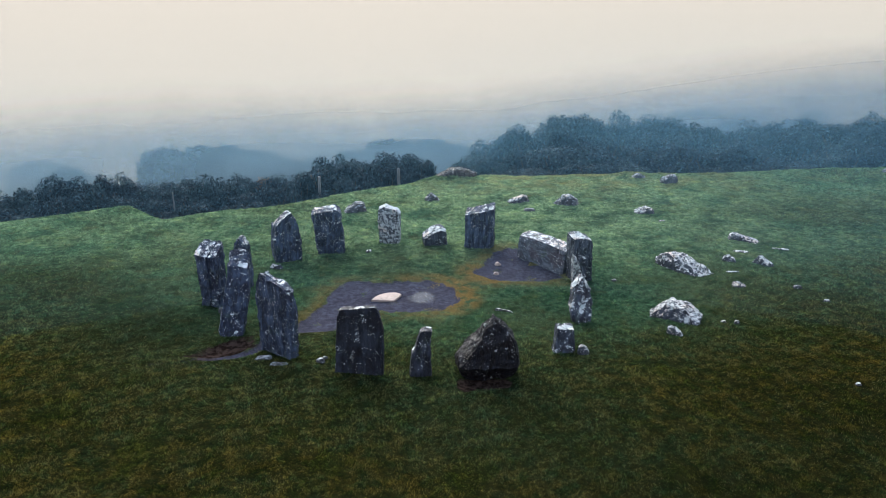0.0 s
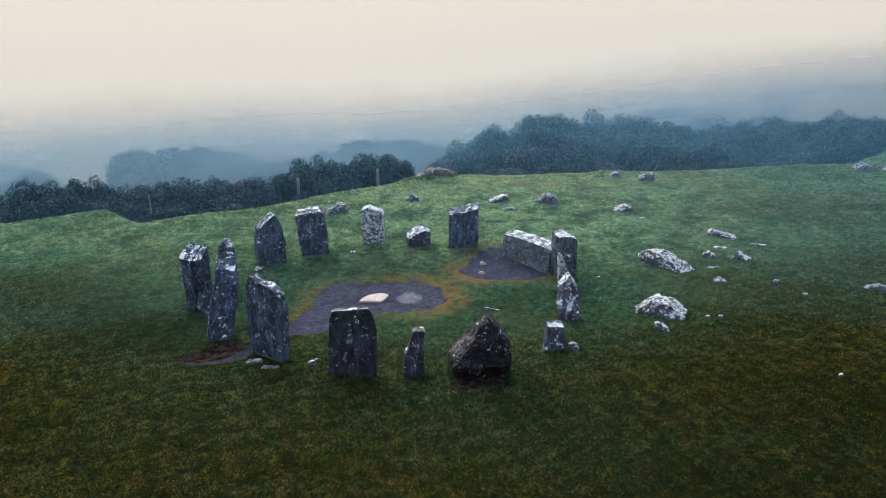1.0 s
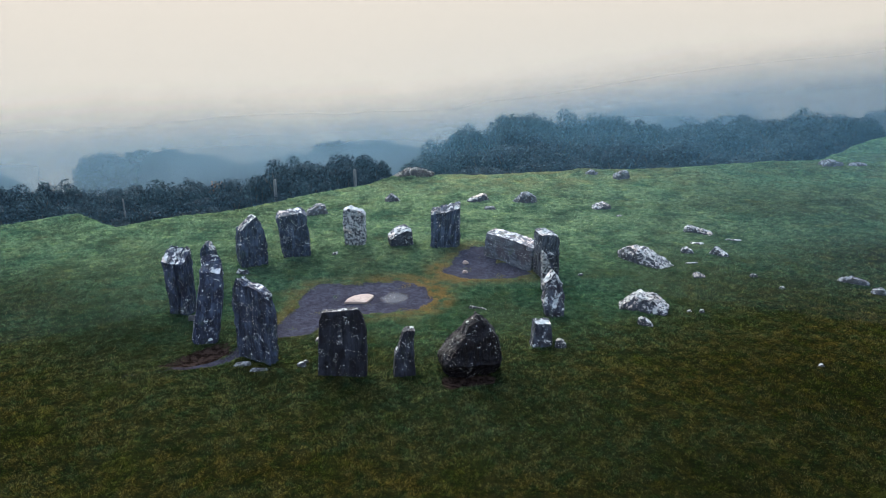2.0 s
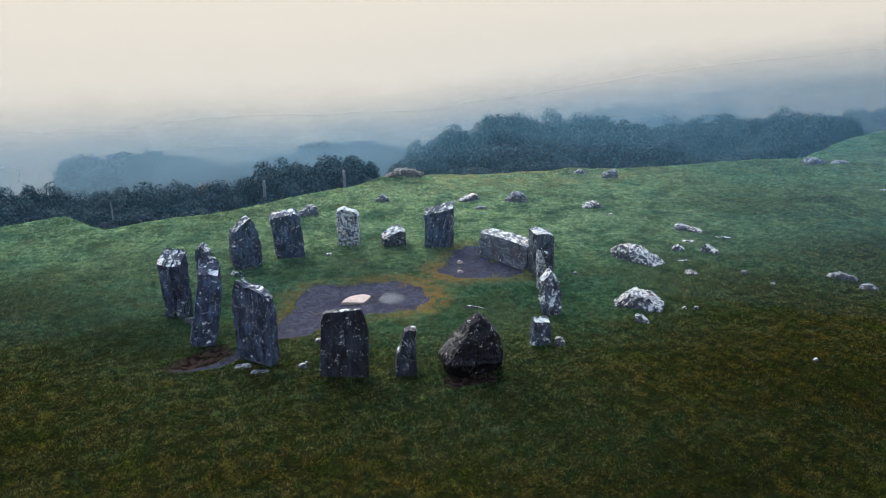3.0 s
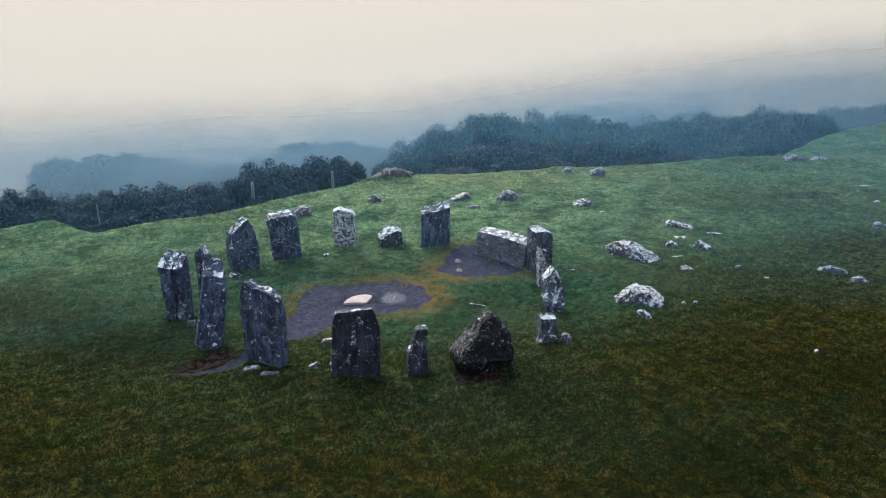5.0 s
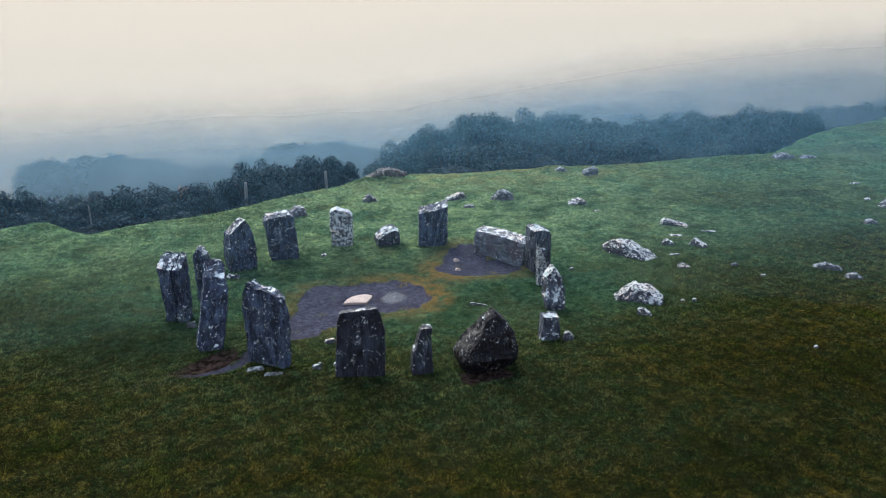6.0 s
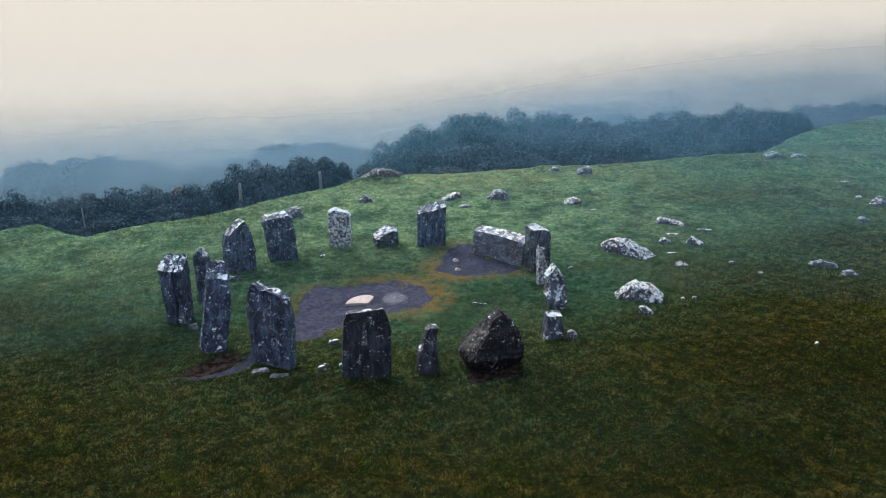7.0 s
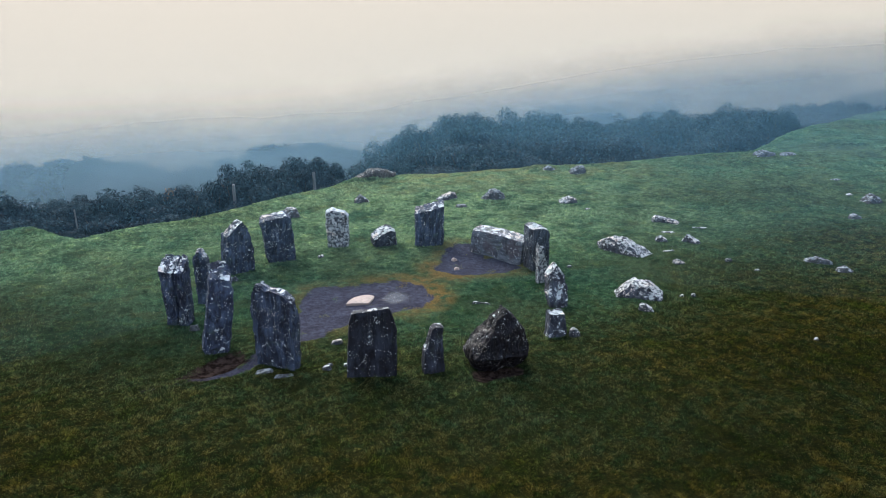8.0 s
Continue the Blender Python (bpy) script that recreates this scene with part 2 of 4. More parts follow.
def blade_material():
    m = Mat("grass_blades", 0.7, 0.0)
    c, co, fine = turf_colour(m)
    r = m.geo.outputs["Random Per Island"]
    vary = m.math("MULTIPLY", m.span(m.attr("near_shade"), 0.0, 0.6, 0.6, 1.0), m.span(m.attr("worn"), 0.0, 0.8, 1.0, 0.4))
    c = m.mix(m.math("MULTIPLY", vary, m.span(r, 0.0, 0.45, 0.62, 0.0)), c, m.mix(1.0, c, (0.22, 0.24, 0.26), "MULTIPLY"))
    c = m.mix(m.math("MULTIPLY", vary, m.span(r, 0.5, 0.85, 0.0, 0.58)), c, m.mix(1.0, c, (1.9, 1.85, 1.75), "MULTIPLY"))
    c = m.mix(m.span(r, 0.95, 0.97, 0.0, 0.35), c, (0.34, 0.27, 0.13))
    m.put(m.b.inputs["Base Color"], c)
    t = m.n.new("ShaderNodeBsdfTranslucent")
    m.put(t.inputs[0], c)
    mx = m.n.new("ShaderNodeMixShader")
    mx.inputs[0].default_value = 0.5
    m.l.new(m.b.outputs[0], mx.inputs[1])
    m.l.new(t.outputs[0], mx.inputs[2])
    m.l.new(mx.outputs[0], m.out.inputs[0])
    return m.m


def leaf_material(name, a, b, tip):
    m = Mat(name, 0.8, 0.12)
    r = m.geo.outputs["Random Per Island"]
    co = m.coords("object", (1, 1, 1), m.info.outputs["Random"])
    c = m.mix(m.span(r, 0, 1), a, b)
    c = m.mix(m.span(m.noise(co, 1.1, 3), 0.5, 0.7, 0, 0.7), c, tip)
    # a tenth of the leaves painted pale, standing in for glints
    c = m.mix(m.span(r, 0.88, 0.92, 0.0, 0.6), c, (tip[0] * 2.0, tip[1] * 1.9, tip[2] * 1.9))
    m.put(m.b.inputs["Base Color"], c)
    t = m.n.new("ShaderNodeBsdfTranslucent")
    m.put(t.inputs[0], c)
    mx = m.n.new("ShaderNodeMixShader")
    mx.inputs[0].default_value = 0.25
    m.l.new(m.b.outputs[0], mx.inputs[1])
    m.l.new(t.outputs[0], mx.inputs[2])
    m.l.new(mx.outputs[0], m.out.inputs[0])
    return m.m


def bark_material():
    m = Mat("dark_bark", 0.9)
    co = m.coords("object", (1, 1, 0.3))
    n = m.noise(co, 14, 5, 0.7)
    return m.done(m.mix(n, (0.03, 0.024, 0.018), (0.09, 0.075, 0.06)), m.bump(n, 0.6, 0.02))


def post_material():
    m = Mat("weathered_fence_wood", 0.85)
    co = m.coords("object", (1, 1, 0.08), m.info.outputs["Random"])
    n = m.noise(co, 30, 5, 0.7)
    return m.done(m.mix(m.span(n, 0.3, 0.7), (0.08, 0.085, 0.085), (0.20, 0.21, 0.21)), m.bump(n, 0.5, 0.01))


def water_material():
    """Shallow rain water that thins out to a wet film at its edge."""
    m = Mat("shallow_rain_water", 0.06, 0.03)
    co = m.coords("world")
    n = m.noise(co, 5, 3)
    m.b.inputs["IOR"].default_value = 1.33
    # the sky's grey reflection is put into the base colour
    m.done(m.mix(n, (0.075, 0.083, 0.10), (0.11, 0.12, 0.14)), m.bump(m.noise(co, 14, 2), 0.05, 0.01), 0.3)
    s = m.n.new("ShaderNodeSeparateXYZ")
    m.l.new(m.geo.outputs["Position"], s.inputs[0])
    dx = m.math("DIVIDE", m.math("ADD", s.outputs["X"], 0.64), 0.50)
    dy = m.math("DIVIDE", m.math("SUBTRACT", s.outputs["Y"], 19.27), 0.56)
    rr = m.math("SQRT", m.math("ADD", m.math("MULTIPLY", dx, dx), m.math("MULTIPLY", dy, dy)))
    rr = m.math("ADD", rr, m.math("MULTIPLY", m.math("SUBTRACT", m.noise(co, 6, 5, 0.7), 0.5), 0.7))
    clear = m.n.new("ShaderNodeBsdfTransparent")
    mx = m.n.new("ShaderNodeMixShader")
    m.put(mx.inputs[0], m.span(rr, 0.45, 1.0, 0.62, 0.0))
    m.l.new(clear.outputs[0], mx.inputs[1])
    m.l.new(m.b.outputs[0], mx.inputs[2])
    m.l.new(mx.outputs[0], m.out.inputs[0])
    return m.m


def slab_material():
    m = Mat("pale_flagstone", 0.75)
    co = m.coords("object")
    n = m.noise(co, 4, 6, 0.65)
    c = m.mix(m.span(n, 0.35, 0.7), (0.41, 0.315, 0.26), (0.30, 0.24, 0.205))
    ring = m.math("ABSOLUTE", m.math("SUBTRACT", m.noise(co, 3.3, 2), 0.5))
    c = m.mix(m.span(ring, 0.0, 0.018, 0.55, 0), c, (0.16, 0.13, 0.12))
    c = m.mix(m.span(m.voronoi(co, 12), 0.08, 0.2, 0.5, 0), c, (0.25, 0.22, 0.2))
    return m.done(c, m.bump(n, 0.4, 0.015))


def fog_material(name, density, colour, z0, z1, z2, z3, seed, ragged, right):
    """Drifting fog: thins out between z0 and z1 below and between z2 and z3 above, and is torn by noise."""
    m = Mat(name, 1.0, 0.0)
    s = m.n.new("ShaderNodeSeparateXYZ")
    m.l.new(m.geo.outputs["Position"], s.inputs[0])
    co = m.n.new("ShaderNodeMapping")
    m.l.new(m.geo.outputs["Position"], co.inputs[0])
    co.inputs["Location"].default_value = (seed * 13.0, seed * 7.0, seed * 3.0)
    co.inputs["Scale"].default_value = (1, 1, 1.5)
    n = m.noise(co.outputs[0], 0.05, 5, 0.58, 0.0)
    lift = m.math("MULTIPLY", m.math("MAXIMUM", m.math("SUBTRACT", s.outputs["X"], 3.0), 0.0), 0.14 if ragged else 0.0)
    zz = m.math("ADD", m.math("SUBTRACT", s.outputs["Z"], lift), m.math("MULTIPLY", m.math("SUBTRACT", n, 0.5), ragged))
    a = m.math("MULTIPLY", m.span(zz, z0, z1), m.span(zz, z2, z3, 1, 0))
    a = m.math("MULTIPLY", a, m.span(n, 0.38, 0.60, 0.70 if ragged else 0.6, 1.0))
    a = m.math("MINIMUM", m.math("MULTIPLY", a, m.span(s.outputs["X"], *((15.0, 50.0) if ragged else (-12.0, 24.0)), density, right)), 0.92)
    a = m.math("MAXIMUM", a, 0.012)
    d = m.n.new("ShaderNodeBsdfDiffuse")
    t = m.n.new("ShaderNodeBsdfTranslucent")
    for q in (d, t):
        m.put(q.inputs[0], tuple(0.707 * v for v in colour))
    half = m.n.new("ShaderNodeMixShader")
    m.l.new(d.outputs[0], half.inputs[1])
    m.l.new(t.outputs[0], half.inputs[2])
    clear = m.n.new("ShaderNodeBsdfTransparent")
    mx = m.n.new("ShaderNodeMixShader")
    m.put(mx.inputs[0], a)
    m.l.new(clear.outputs[0], mx.inputs[1])
    m.l.new(half.outputs[0], mx.inputs[2])
    m.l.new(mx.outputs[0], m.out.inputs[0])
    return m.m


def backdrop_material():
    """A glowing wall for the far fog, its backlight painted in: cream above, blue-grey where it lies thick over the
    valley.
    """
    m = Mat("far_fog_glow", 1.0, 0.0)
    s = m.n.new("ShaderNodeSeparateXYZ")
    m.l.new(m.geo.outputs["Position"], s.inputs[0])
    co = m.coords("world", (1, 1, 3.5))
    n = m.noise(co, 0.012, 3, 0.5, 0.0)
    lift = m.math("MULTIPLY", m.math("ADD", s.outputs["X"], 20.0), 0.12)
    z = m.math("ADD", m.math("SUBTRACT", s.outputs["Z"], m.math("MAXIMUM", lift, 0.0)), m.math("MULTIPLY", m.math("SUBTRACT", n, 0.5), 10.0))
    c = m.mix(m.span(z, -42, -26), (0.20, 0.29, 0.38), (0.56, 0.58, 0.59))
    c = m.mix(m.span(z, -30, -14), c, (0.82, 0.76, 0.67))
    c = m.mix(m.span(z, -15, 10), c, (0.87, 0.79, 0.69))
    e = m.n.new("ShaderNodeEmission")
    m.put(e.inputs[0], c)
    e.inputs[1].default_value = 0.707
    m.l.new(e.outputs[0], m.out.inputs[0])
    return m.m


M_GROUND, M_BLADE, M_BARK, M_POST = ground_material(), blade_material(), bark_material(), post_material()
M_WATER, M_SLAB = water_material(), slab_material()
M_LEAF = leaf_material("bramble_leaves", (0.003, 0.008, 0.014), (0.023, 0.050, 0.068), (0.038, 0.071, 0.086))
M_RUST = leaf_material("rusty_bracken", (0.05, 0.036, 0.026), (0.13, 0.080, 0.050), (0.17, 0.10, 0.06))
M_GORSE = leaf_material("gorse_spines", (0.004, 0.011, 0.017), (0.031, 0.064, 0.080), (0.040, 0.074, 0.088))


# ---- the lie of the land ----
CREST = [(-120, 8), (-40, 20), (-17.7, 26.9), (-13.4, 29.1), (-11.3, 27.4), (-8.4, 28.6), (-5.5, 30.3), (-3.0, 32.3), (0.0, 34.5), (9.0, 35.2),
         (15.0, 35.4), (24.0, 36.9), (30.4, 42.2), (44.0, 49.4), (90.0, 62.0), (200.0, 90.0)]
CREST_X, CREST_Y = np.array([c[0] for c in CREST], float), np.array([c[1] for c in CREST], float)
# worn earth: strips between two points with a radius at each end
EARTH = [(-2.3, 19.15, -0.65, 19.40, 1.20, 1.15), (-2.6, 18.4, -3.5, 17.1, 0.95, 0.48), (-3.5, 17.1, -4.7, 15.55, 0.38, 0.22), (-4.7, 15.55, -5.5, 15.18, 0.20, 0.13), (-5.5, 15.18, -6.9, 14.72, 0.13, 0.05),
         (1.6, 21.4, 3.3, 21.3, 0.65, 0.60), (2.0, 21.8, 2.6, 23.2, 0.80, 0.50), (0.65, 13.80, 1.35, 13.85, 0.26, 0.26), (-5.1, 15.85, -6.4, 15.15, 0.36, 0.26)]


def smooth(a, lo, hi):
    t = np.clip((a - lo) / (hi - lo), 0, 1)
    return t * t * (3 - 2 * t)


def wave(x, y, f, seed):
    """A cheap sum of crossed sines, about -1 to 1, for gentle unevenness."""
    r = np.random.RandomState(seed)
    s = 0
    for _ in range(7):
        a, p, k = r.uniform(0, 6.283), r.uniform(0, 6.283), r.uniform(0.6, 1.7) * f
        s = s + np.sin(k * (x * np.cos(a) + y * np.sin(a)) + p)
    return s / 3.2


def earth_distance(x, y):
    best = np.full(np.shape(x), 99.0)
    for ax, ay, bx, by, r0, r1 in EARTH:
        dx, dy = bx - ax, by - ay
        t = np.clip(((x - ax) * dx + (y - ay) * dy) / (dx * dx + dy * dy), 0, 1)
        best = np.minimum(best, np.hypot(x - ax - t * dx, y - ay - t * dy) - (r0 + t * (r1 - r0)))
    return best + 0.12 * wave(x, y, 1.7, 6) + 0.10 * wave(x, y, 3.9, 5) + 0.05 * wave(x, y, 9.0, 7)


def ground_z(x, y):
    x, y = np.asarray(x, float), np.asarray(y, float)
    z = -0.33 * smooth(y, 13, 19.5) - 0.012 * np.clip(y - 20, 0, 60)
    z = z + 0.035 * wave(x, y, 1.3, 1) + 0.012 * wave(x, y, 5.0, 2)
    past = y - np.interp(x, CREST_X, CREST_Y) + 0.25 * wave(x, y, 0.9, 3)
    z = z + 0.08 * smooth(past, -2.2, -0.6) * (0.5 + 0.5 * wave(x, y, 0.8, 4)) - 2.6 * smooth(past, -0.4, 4.0)
    z = z - 0.22 * np.clip(past - 4, 0, 260)
    for mx, my, mh, ra, rb in [(0.4, 34.0, 0.10, 1.5, 0.6), (9.4, 34.6, 0.16, 0.9, 0.6), (-13.2, 28.4, 0.10, 1.3, 0.9), (19.2, 27.8, -0.16, 1.3, 0.35), (19.2, 28.4, 0.13, 1.4, 0.35), (28.8, 36.3, -0.28, 2.0, 0.4), (28.8, 37.1, 0.28, 2.2, 0.45)]:
        z = z + mh * np.exp(-((x - mx) / ra) ** 2 - ((y - my) / rb) ** 2)
    d = earth_distance(x, y)
    return z - (0.05 + 0.07 * (1 - smooth(y, 15.5, 16.5))) * smooth(-d, -0.12, 0.25)


def graded(lo, a, b, hi, fine, grow=1.09):
    """Coordinates from lo to hi, evenly fine between a and b and coarser away from them."""
    mid = list(np.arange(a, b, fine))
    left, right, s, p = [], [], fine, a
    while p > lo:
        s *= grow
        p -= s
        left.append(max(p, lo))
    s, p = fine, mid[-1]
    while p < hi:
        s *= grow
        p += s
        right.append(min(p, hi))
    return np.array(left[::-1] + mid + right)


def mesh_from(name, verts, faces, material, smooth_shade=True):
    me = bpy.data.meshes.new(name)
    me.from_pydata([tuple(v) for v in verts], [], [tuple(f) for f in faces])
    me.materials.append(material)
    if smooth_shade:
        me.polygons.foreach_set("use_smooth", np.ones(len(me.polygons), bool))
    me.update()
    return me


def float_attr(me, name, values):
    a = me.attributes.new(name, "FLOAT", "POINT")
    a.data.foreach_set("value", np.asarray(values, np.float32))


def turf_masks(x, y):
    d = earth_distance(x, y)
    bare = smooth(-d, -0.30, 0.30)
    worn = (1 - smooth(d, 0.15, 0.95)) * (0.50 + 1.0 * np.exp(-(((x - 0.8) / 1.2) ** 2 + ((y - 19.6) / 1.9) ** 2)))
    worn = worn * smooth(y, 16.0, 17.5) * (1 - smooth(np.hypot(x + 0.2, y - 20.0), 4.6, 6.0))
    mud = 0.5 * (1 - smooth(x, -5.8, -5.0)) * (1 - smooth(y, 16.0, 17.2)) + (1 - smooth(x, -4.9, -4.5)) * smooth(y - 15.6 - 0.41 * (x + 4.7), 0.10, 0.26) * (1 - smooth(y, 16.0, 17.2)) + (1 - smooth(y, 14.0, 14.6)) * smooth(x, -1.0, 0.0)
    mud = np.clip(mud, 0, 1)
    # where the near turf is painted darker, as by a vignette
    near_shade = np.clip((1 - smooth(y - 0.32 * np.abs(x) - 0.10 * np.clip(x, 0, 20), 9.0, 19.3)) + 0.14 * wave(x, y, 0.7, 41), 0, 1)
    far_lit = smooth(y, 19.5, 25.5) * (0.6 + 0.4 * np.exp(-(((x - 2.0) / 9.0) ** 2))) * (0.9 + 0.1 * smooth(x, -12.0, -2.0)) * (1 - 0.5 * smooth(x, 10.0, 18.0))
    past = y - np.interp(x, CREST_X, CREST_Y)
    crest_lit = smooth(past, -5.5, -1.0) * np.exp(-(((x - 6.0) / 8.0) ** 2))
    # shaded ovals painted into the turf, besides trampled turf: centre, radii, strength
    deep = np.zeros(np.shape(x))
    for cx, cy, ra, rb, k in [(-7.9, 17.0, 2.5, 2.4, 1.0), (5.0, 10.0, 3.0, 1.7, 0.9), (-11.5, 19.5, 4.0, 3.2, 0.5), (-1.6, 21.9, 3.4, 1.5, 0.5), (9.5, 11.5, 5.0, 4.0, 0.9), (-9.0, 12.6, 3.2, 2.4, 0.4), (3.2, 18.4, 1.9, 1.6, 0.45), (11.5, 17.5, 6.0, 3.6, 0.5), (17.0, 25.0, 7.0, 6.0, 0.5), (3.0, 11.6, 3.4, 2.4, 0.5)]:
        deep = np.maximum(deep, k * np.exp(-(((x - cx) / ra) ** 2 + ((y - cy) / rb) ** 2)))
    return bare, worn, mud, d, near_shade, far_lit, crest_lit, deep


def build_ground():
    gx, gy = graded(-900, -10, 15, 900, 0.11), graded(-300, 9.5, 26, 1200, 0.11)
    X, Y = np.meshgrid(gx, gy)
    x, y = X.ravel(), Y.ravel()
    z = ground_z(x, y)
    nx, ny = len(gx), len(gy)
    i = np.arange(nx * ny).reshape(ny, nx)
    f = np.stack([i[:-1, :-1].ravel(), i[:-1, 1:].ravel(), i[1:, 1:].ravel(), i[1:, :-1].ravel()], 1)
    me = mesh_from("ground", np.stack([x, y, z], 1).tolist(), f.tolist(), M_GROUND)
    bare, worn, mud, d, near_shade, far_lit, crest_lit, deep = turf_masks(x, y)
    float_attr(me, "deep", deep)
    float_attr(me, "near_shade", near_shade)
    float_attr(me, "far_lit", far_lit)
    float_attr(me, "crest_lit", crest_lit)
    float_attr(me, "bare", bare)
    float_attr(me, "worn", worn)
    float_attr(me, "mud", mud)
    tagged(new("ground", me), "damp short turf field with worn bare earth inside the stone circle", "ground", kind="structure")


build_ground()


# ---- standing stones and rocks ----
FEET = []


def interp_pairs(pairs, t):
    return float(np.interp(t, [p[0] for p in pairs], [p[1] for p in pairs]))


def stone(name, centre, yaw, width, depth, left, right, top, rise=0.0, lean=0.0, rough=0.05, chips=6, round_=0.16, seed=1, step=0.03, cracks=(),
          material=None, belly=None, flute=0.5, sink=0.12, cut_least=0.94):
    """One stone. left, right: the sides' place along the face at parts of the height; top: the height at parts of the width; rise: how much
    higher its back is than its front; lean: how far the top leans back; belly: the depth's factor at parts of the height."""
    rnd = random.Random(seed)
    round_ *= 0.5
    height = max(h for _, h in top) + max(rise, 0)
    nu, nv, nw = max(6, int(width / step)), max(5, int(depth / step)), max(6, int(height / step))
    index, verts, faces = {}, [], []

    def vert(a, b, c):
        key = (a, b, c)
        if key not in index:
            index[key] = len(verts)
            verts.append((a / nu, b / nv, c / nw))
        return index[key]

    for a in range(nu):
        for b in range(nv):
            faces.append((vert(a, b, nw), vert(a + 1, b, nw), vert(a + 1, b + 1, nw), vert(a, b + 1, nw)))
    for c in range(nw):
        for a in range(nu):
            faces.append((vert(a, 0, c), vert(a + 1, 0, c), vert(a + 1, 0, c + 1), vert(a, 0, c + 1)))
            faces.append((vert(a + 1, nv, c), vert(a, nv, c), vert(a, nv, c + 1), vert(a + 1, nv, c + 1)))
        for b in range(nv):
            faces.append((vert(0, b + 1, c), vert(0, b, c), vert(0, b, c + 1), vert(0, b + 1, c + 1)))
            faces.append((vert(nu, b, c), vert(nu, b + 1, c), vert(nu, b + 1, c + 1), vert(nu, b, c + 1)))
    pts = []
    off = Vector((rnd.uniform(-50, 50), rnd.uniform(-50, 50), rnd.uniform(-50, 50)))
    for u, v, w in verts:
        # round the upright edges and the rim
        p, q = 2 * u - 1, 2 * v - 1
        k = max(abs(p), abs(q), 1e-6)
        r = math.hypot(p, q)
        f = 1 - round_ * (r / k - 1) / 0.4142 * k
        uu, vv = 0.5 + 0.5 * p * f, 0.5 + 0.5 * q * f
        rim = 1 - 0.35 * round_ * max(0.0, (w - 0.86) / 0.14) ** 2 * k * 0.8
        uu, vv = 0.5 + (uu - 0.5) * rim, 0.5 + (vv - 0.5) * rim
        h = interp_pairs(top, uu) + rise * vv
        le, ri = interp_pairs(left, w), interp_pairs(right, w)
        bl = interp_pairs(belly, w) if belly else 1.0
        x = le + (ri - le) * uu - width / 2
        y = depth * (0.5 + (vv - 0.5) * bl) + lean * w
        z = -sink + w * (h + sink)
        pts.append(Vector((x, y, z)))
    # flat breaks across corners and edges
    mid = Vector((0, depth / 2 + lean / 2, height / 2))
    for _ in range(chips):
        a, e = rnd.uniform(0, 6.283), rnd.uniform(-0.3, 0.45) if sink > 0.1 else rnd.uniform(-0.2, 0.9)
        n = Vector((math.cos(a) * math.cos(e), math.sin(a) * math.cos(e), math.sin(e)))
        far = max((p - mid).dot(n) for p in pts)
        cut = far * rnd.uniform(cut_least, 0.97)
        for p in pts:
            o = (p - mid).dot(n) - cut
            if o > 0:
                p -= n * o * 0.9
    me = mesh_from(name, pts, faces, material or M_STONE)
    normals = [Vector(v.normal) for v in me.vertices]
    for i, p in enumerate(pts):
        s = p + off
        g = noise.noise(s * 1.6) * 0.5 + noise.noise(s * 4.1) * 0.65
        g += flute * noise.noise(Vector((s.x * 9, s.y * 9, s.z * 1.1))) * 0.7
        ridge = abs(noise.noise(Vector((s.x * 5, s.y * 5, s.z * 2.2))))
        g += noise.noise(s * 11) * 0.34 + noise.noise(s * 24) * 0.22 - max(0, 0.12 - ridge) * 3.4
        g -= max(0, 0.10 - abs(noise.noise(s * 7.3))) * 2.5
        p += normals[i] * g * rough
        for at, wide, deep in cracks:
            o = abs(p.x - at - 0.03 * math.sin(5 * p.z + seed)) / wide
            if o < 1:
                p.y += deep * (1 - o) * max(0.0, 1 - 2.2 * (p.y - lean * p.z / height) / depth)
                p.z -= deep * 0.8 * (1 - o) * (p.z > 0.8 * height)
    me.vertices.foreach_set("co", np.array([c for p in pts for c in p], np.float32))
    me.update()
    me.set_sharp_from_angle(angle=radians(38))
    ob = new(name, me)
    cx, cy = centre
    if sink > 0.1:
        FEET.append((cx, cy, radians(yaw), width, depth))
    ob.matrix_world = pose(cx, cy, float(ground_z(cx, cy)), 0, 0, yaw)
    return ob


CIRCLE = "ring of standing stones"


def standing(label, *args, **kw):
    return tagged(stone("standing_stone", *args, **kw), label, "standing stone", CIRCLE)


standing("tall dark grey standing stone with cracked pale lichened top", (-6.68, 18.48), -18, 0.66, 0.50, [(0, 0.04), (0.5, 0.0), (1, -0.06)], [(0, 0.62), (1, 0.61)],
         [(0, 1.54), (0.5, 1.50), (1, 1.50)], rise=0.36, lean=0.05, seed=11, round_=0.06, chips=3, cracks=[(0.04, 0.03, 0.12)])
standing("slim grey standing stone with pointed lichened top", (-6.16, 19.95), -10, 0.44, 0.36, [(0, 0.05), (1, 0.0)], [(0, 0.46), (0.7, 0.46), (1, 0.40)],
         [(0, 1.38), (0.3, 1.58), (0.5, 1.60), (0.75, 1.48), (1, 1.28)], lean=0.10, seed=12, round_=0.14)
standing("tall narrow dark standing stone leaning back, lichened tip", (-5.48, 16.36), 4, 0.50, 0.44, [(0, 0.02), (0.12, -0.09), (0.5, 0.05), (1, 0.22)],
         [(0, 0.50), (0.45, 0.70), (0.8, 0.76), (1, 0.74)], [(0, 1.72), (0.5, 1.76), (1, 1.68)], rise=0.33, lean=0.50, seed=13, round_=0.10, chips=4)
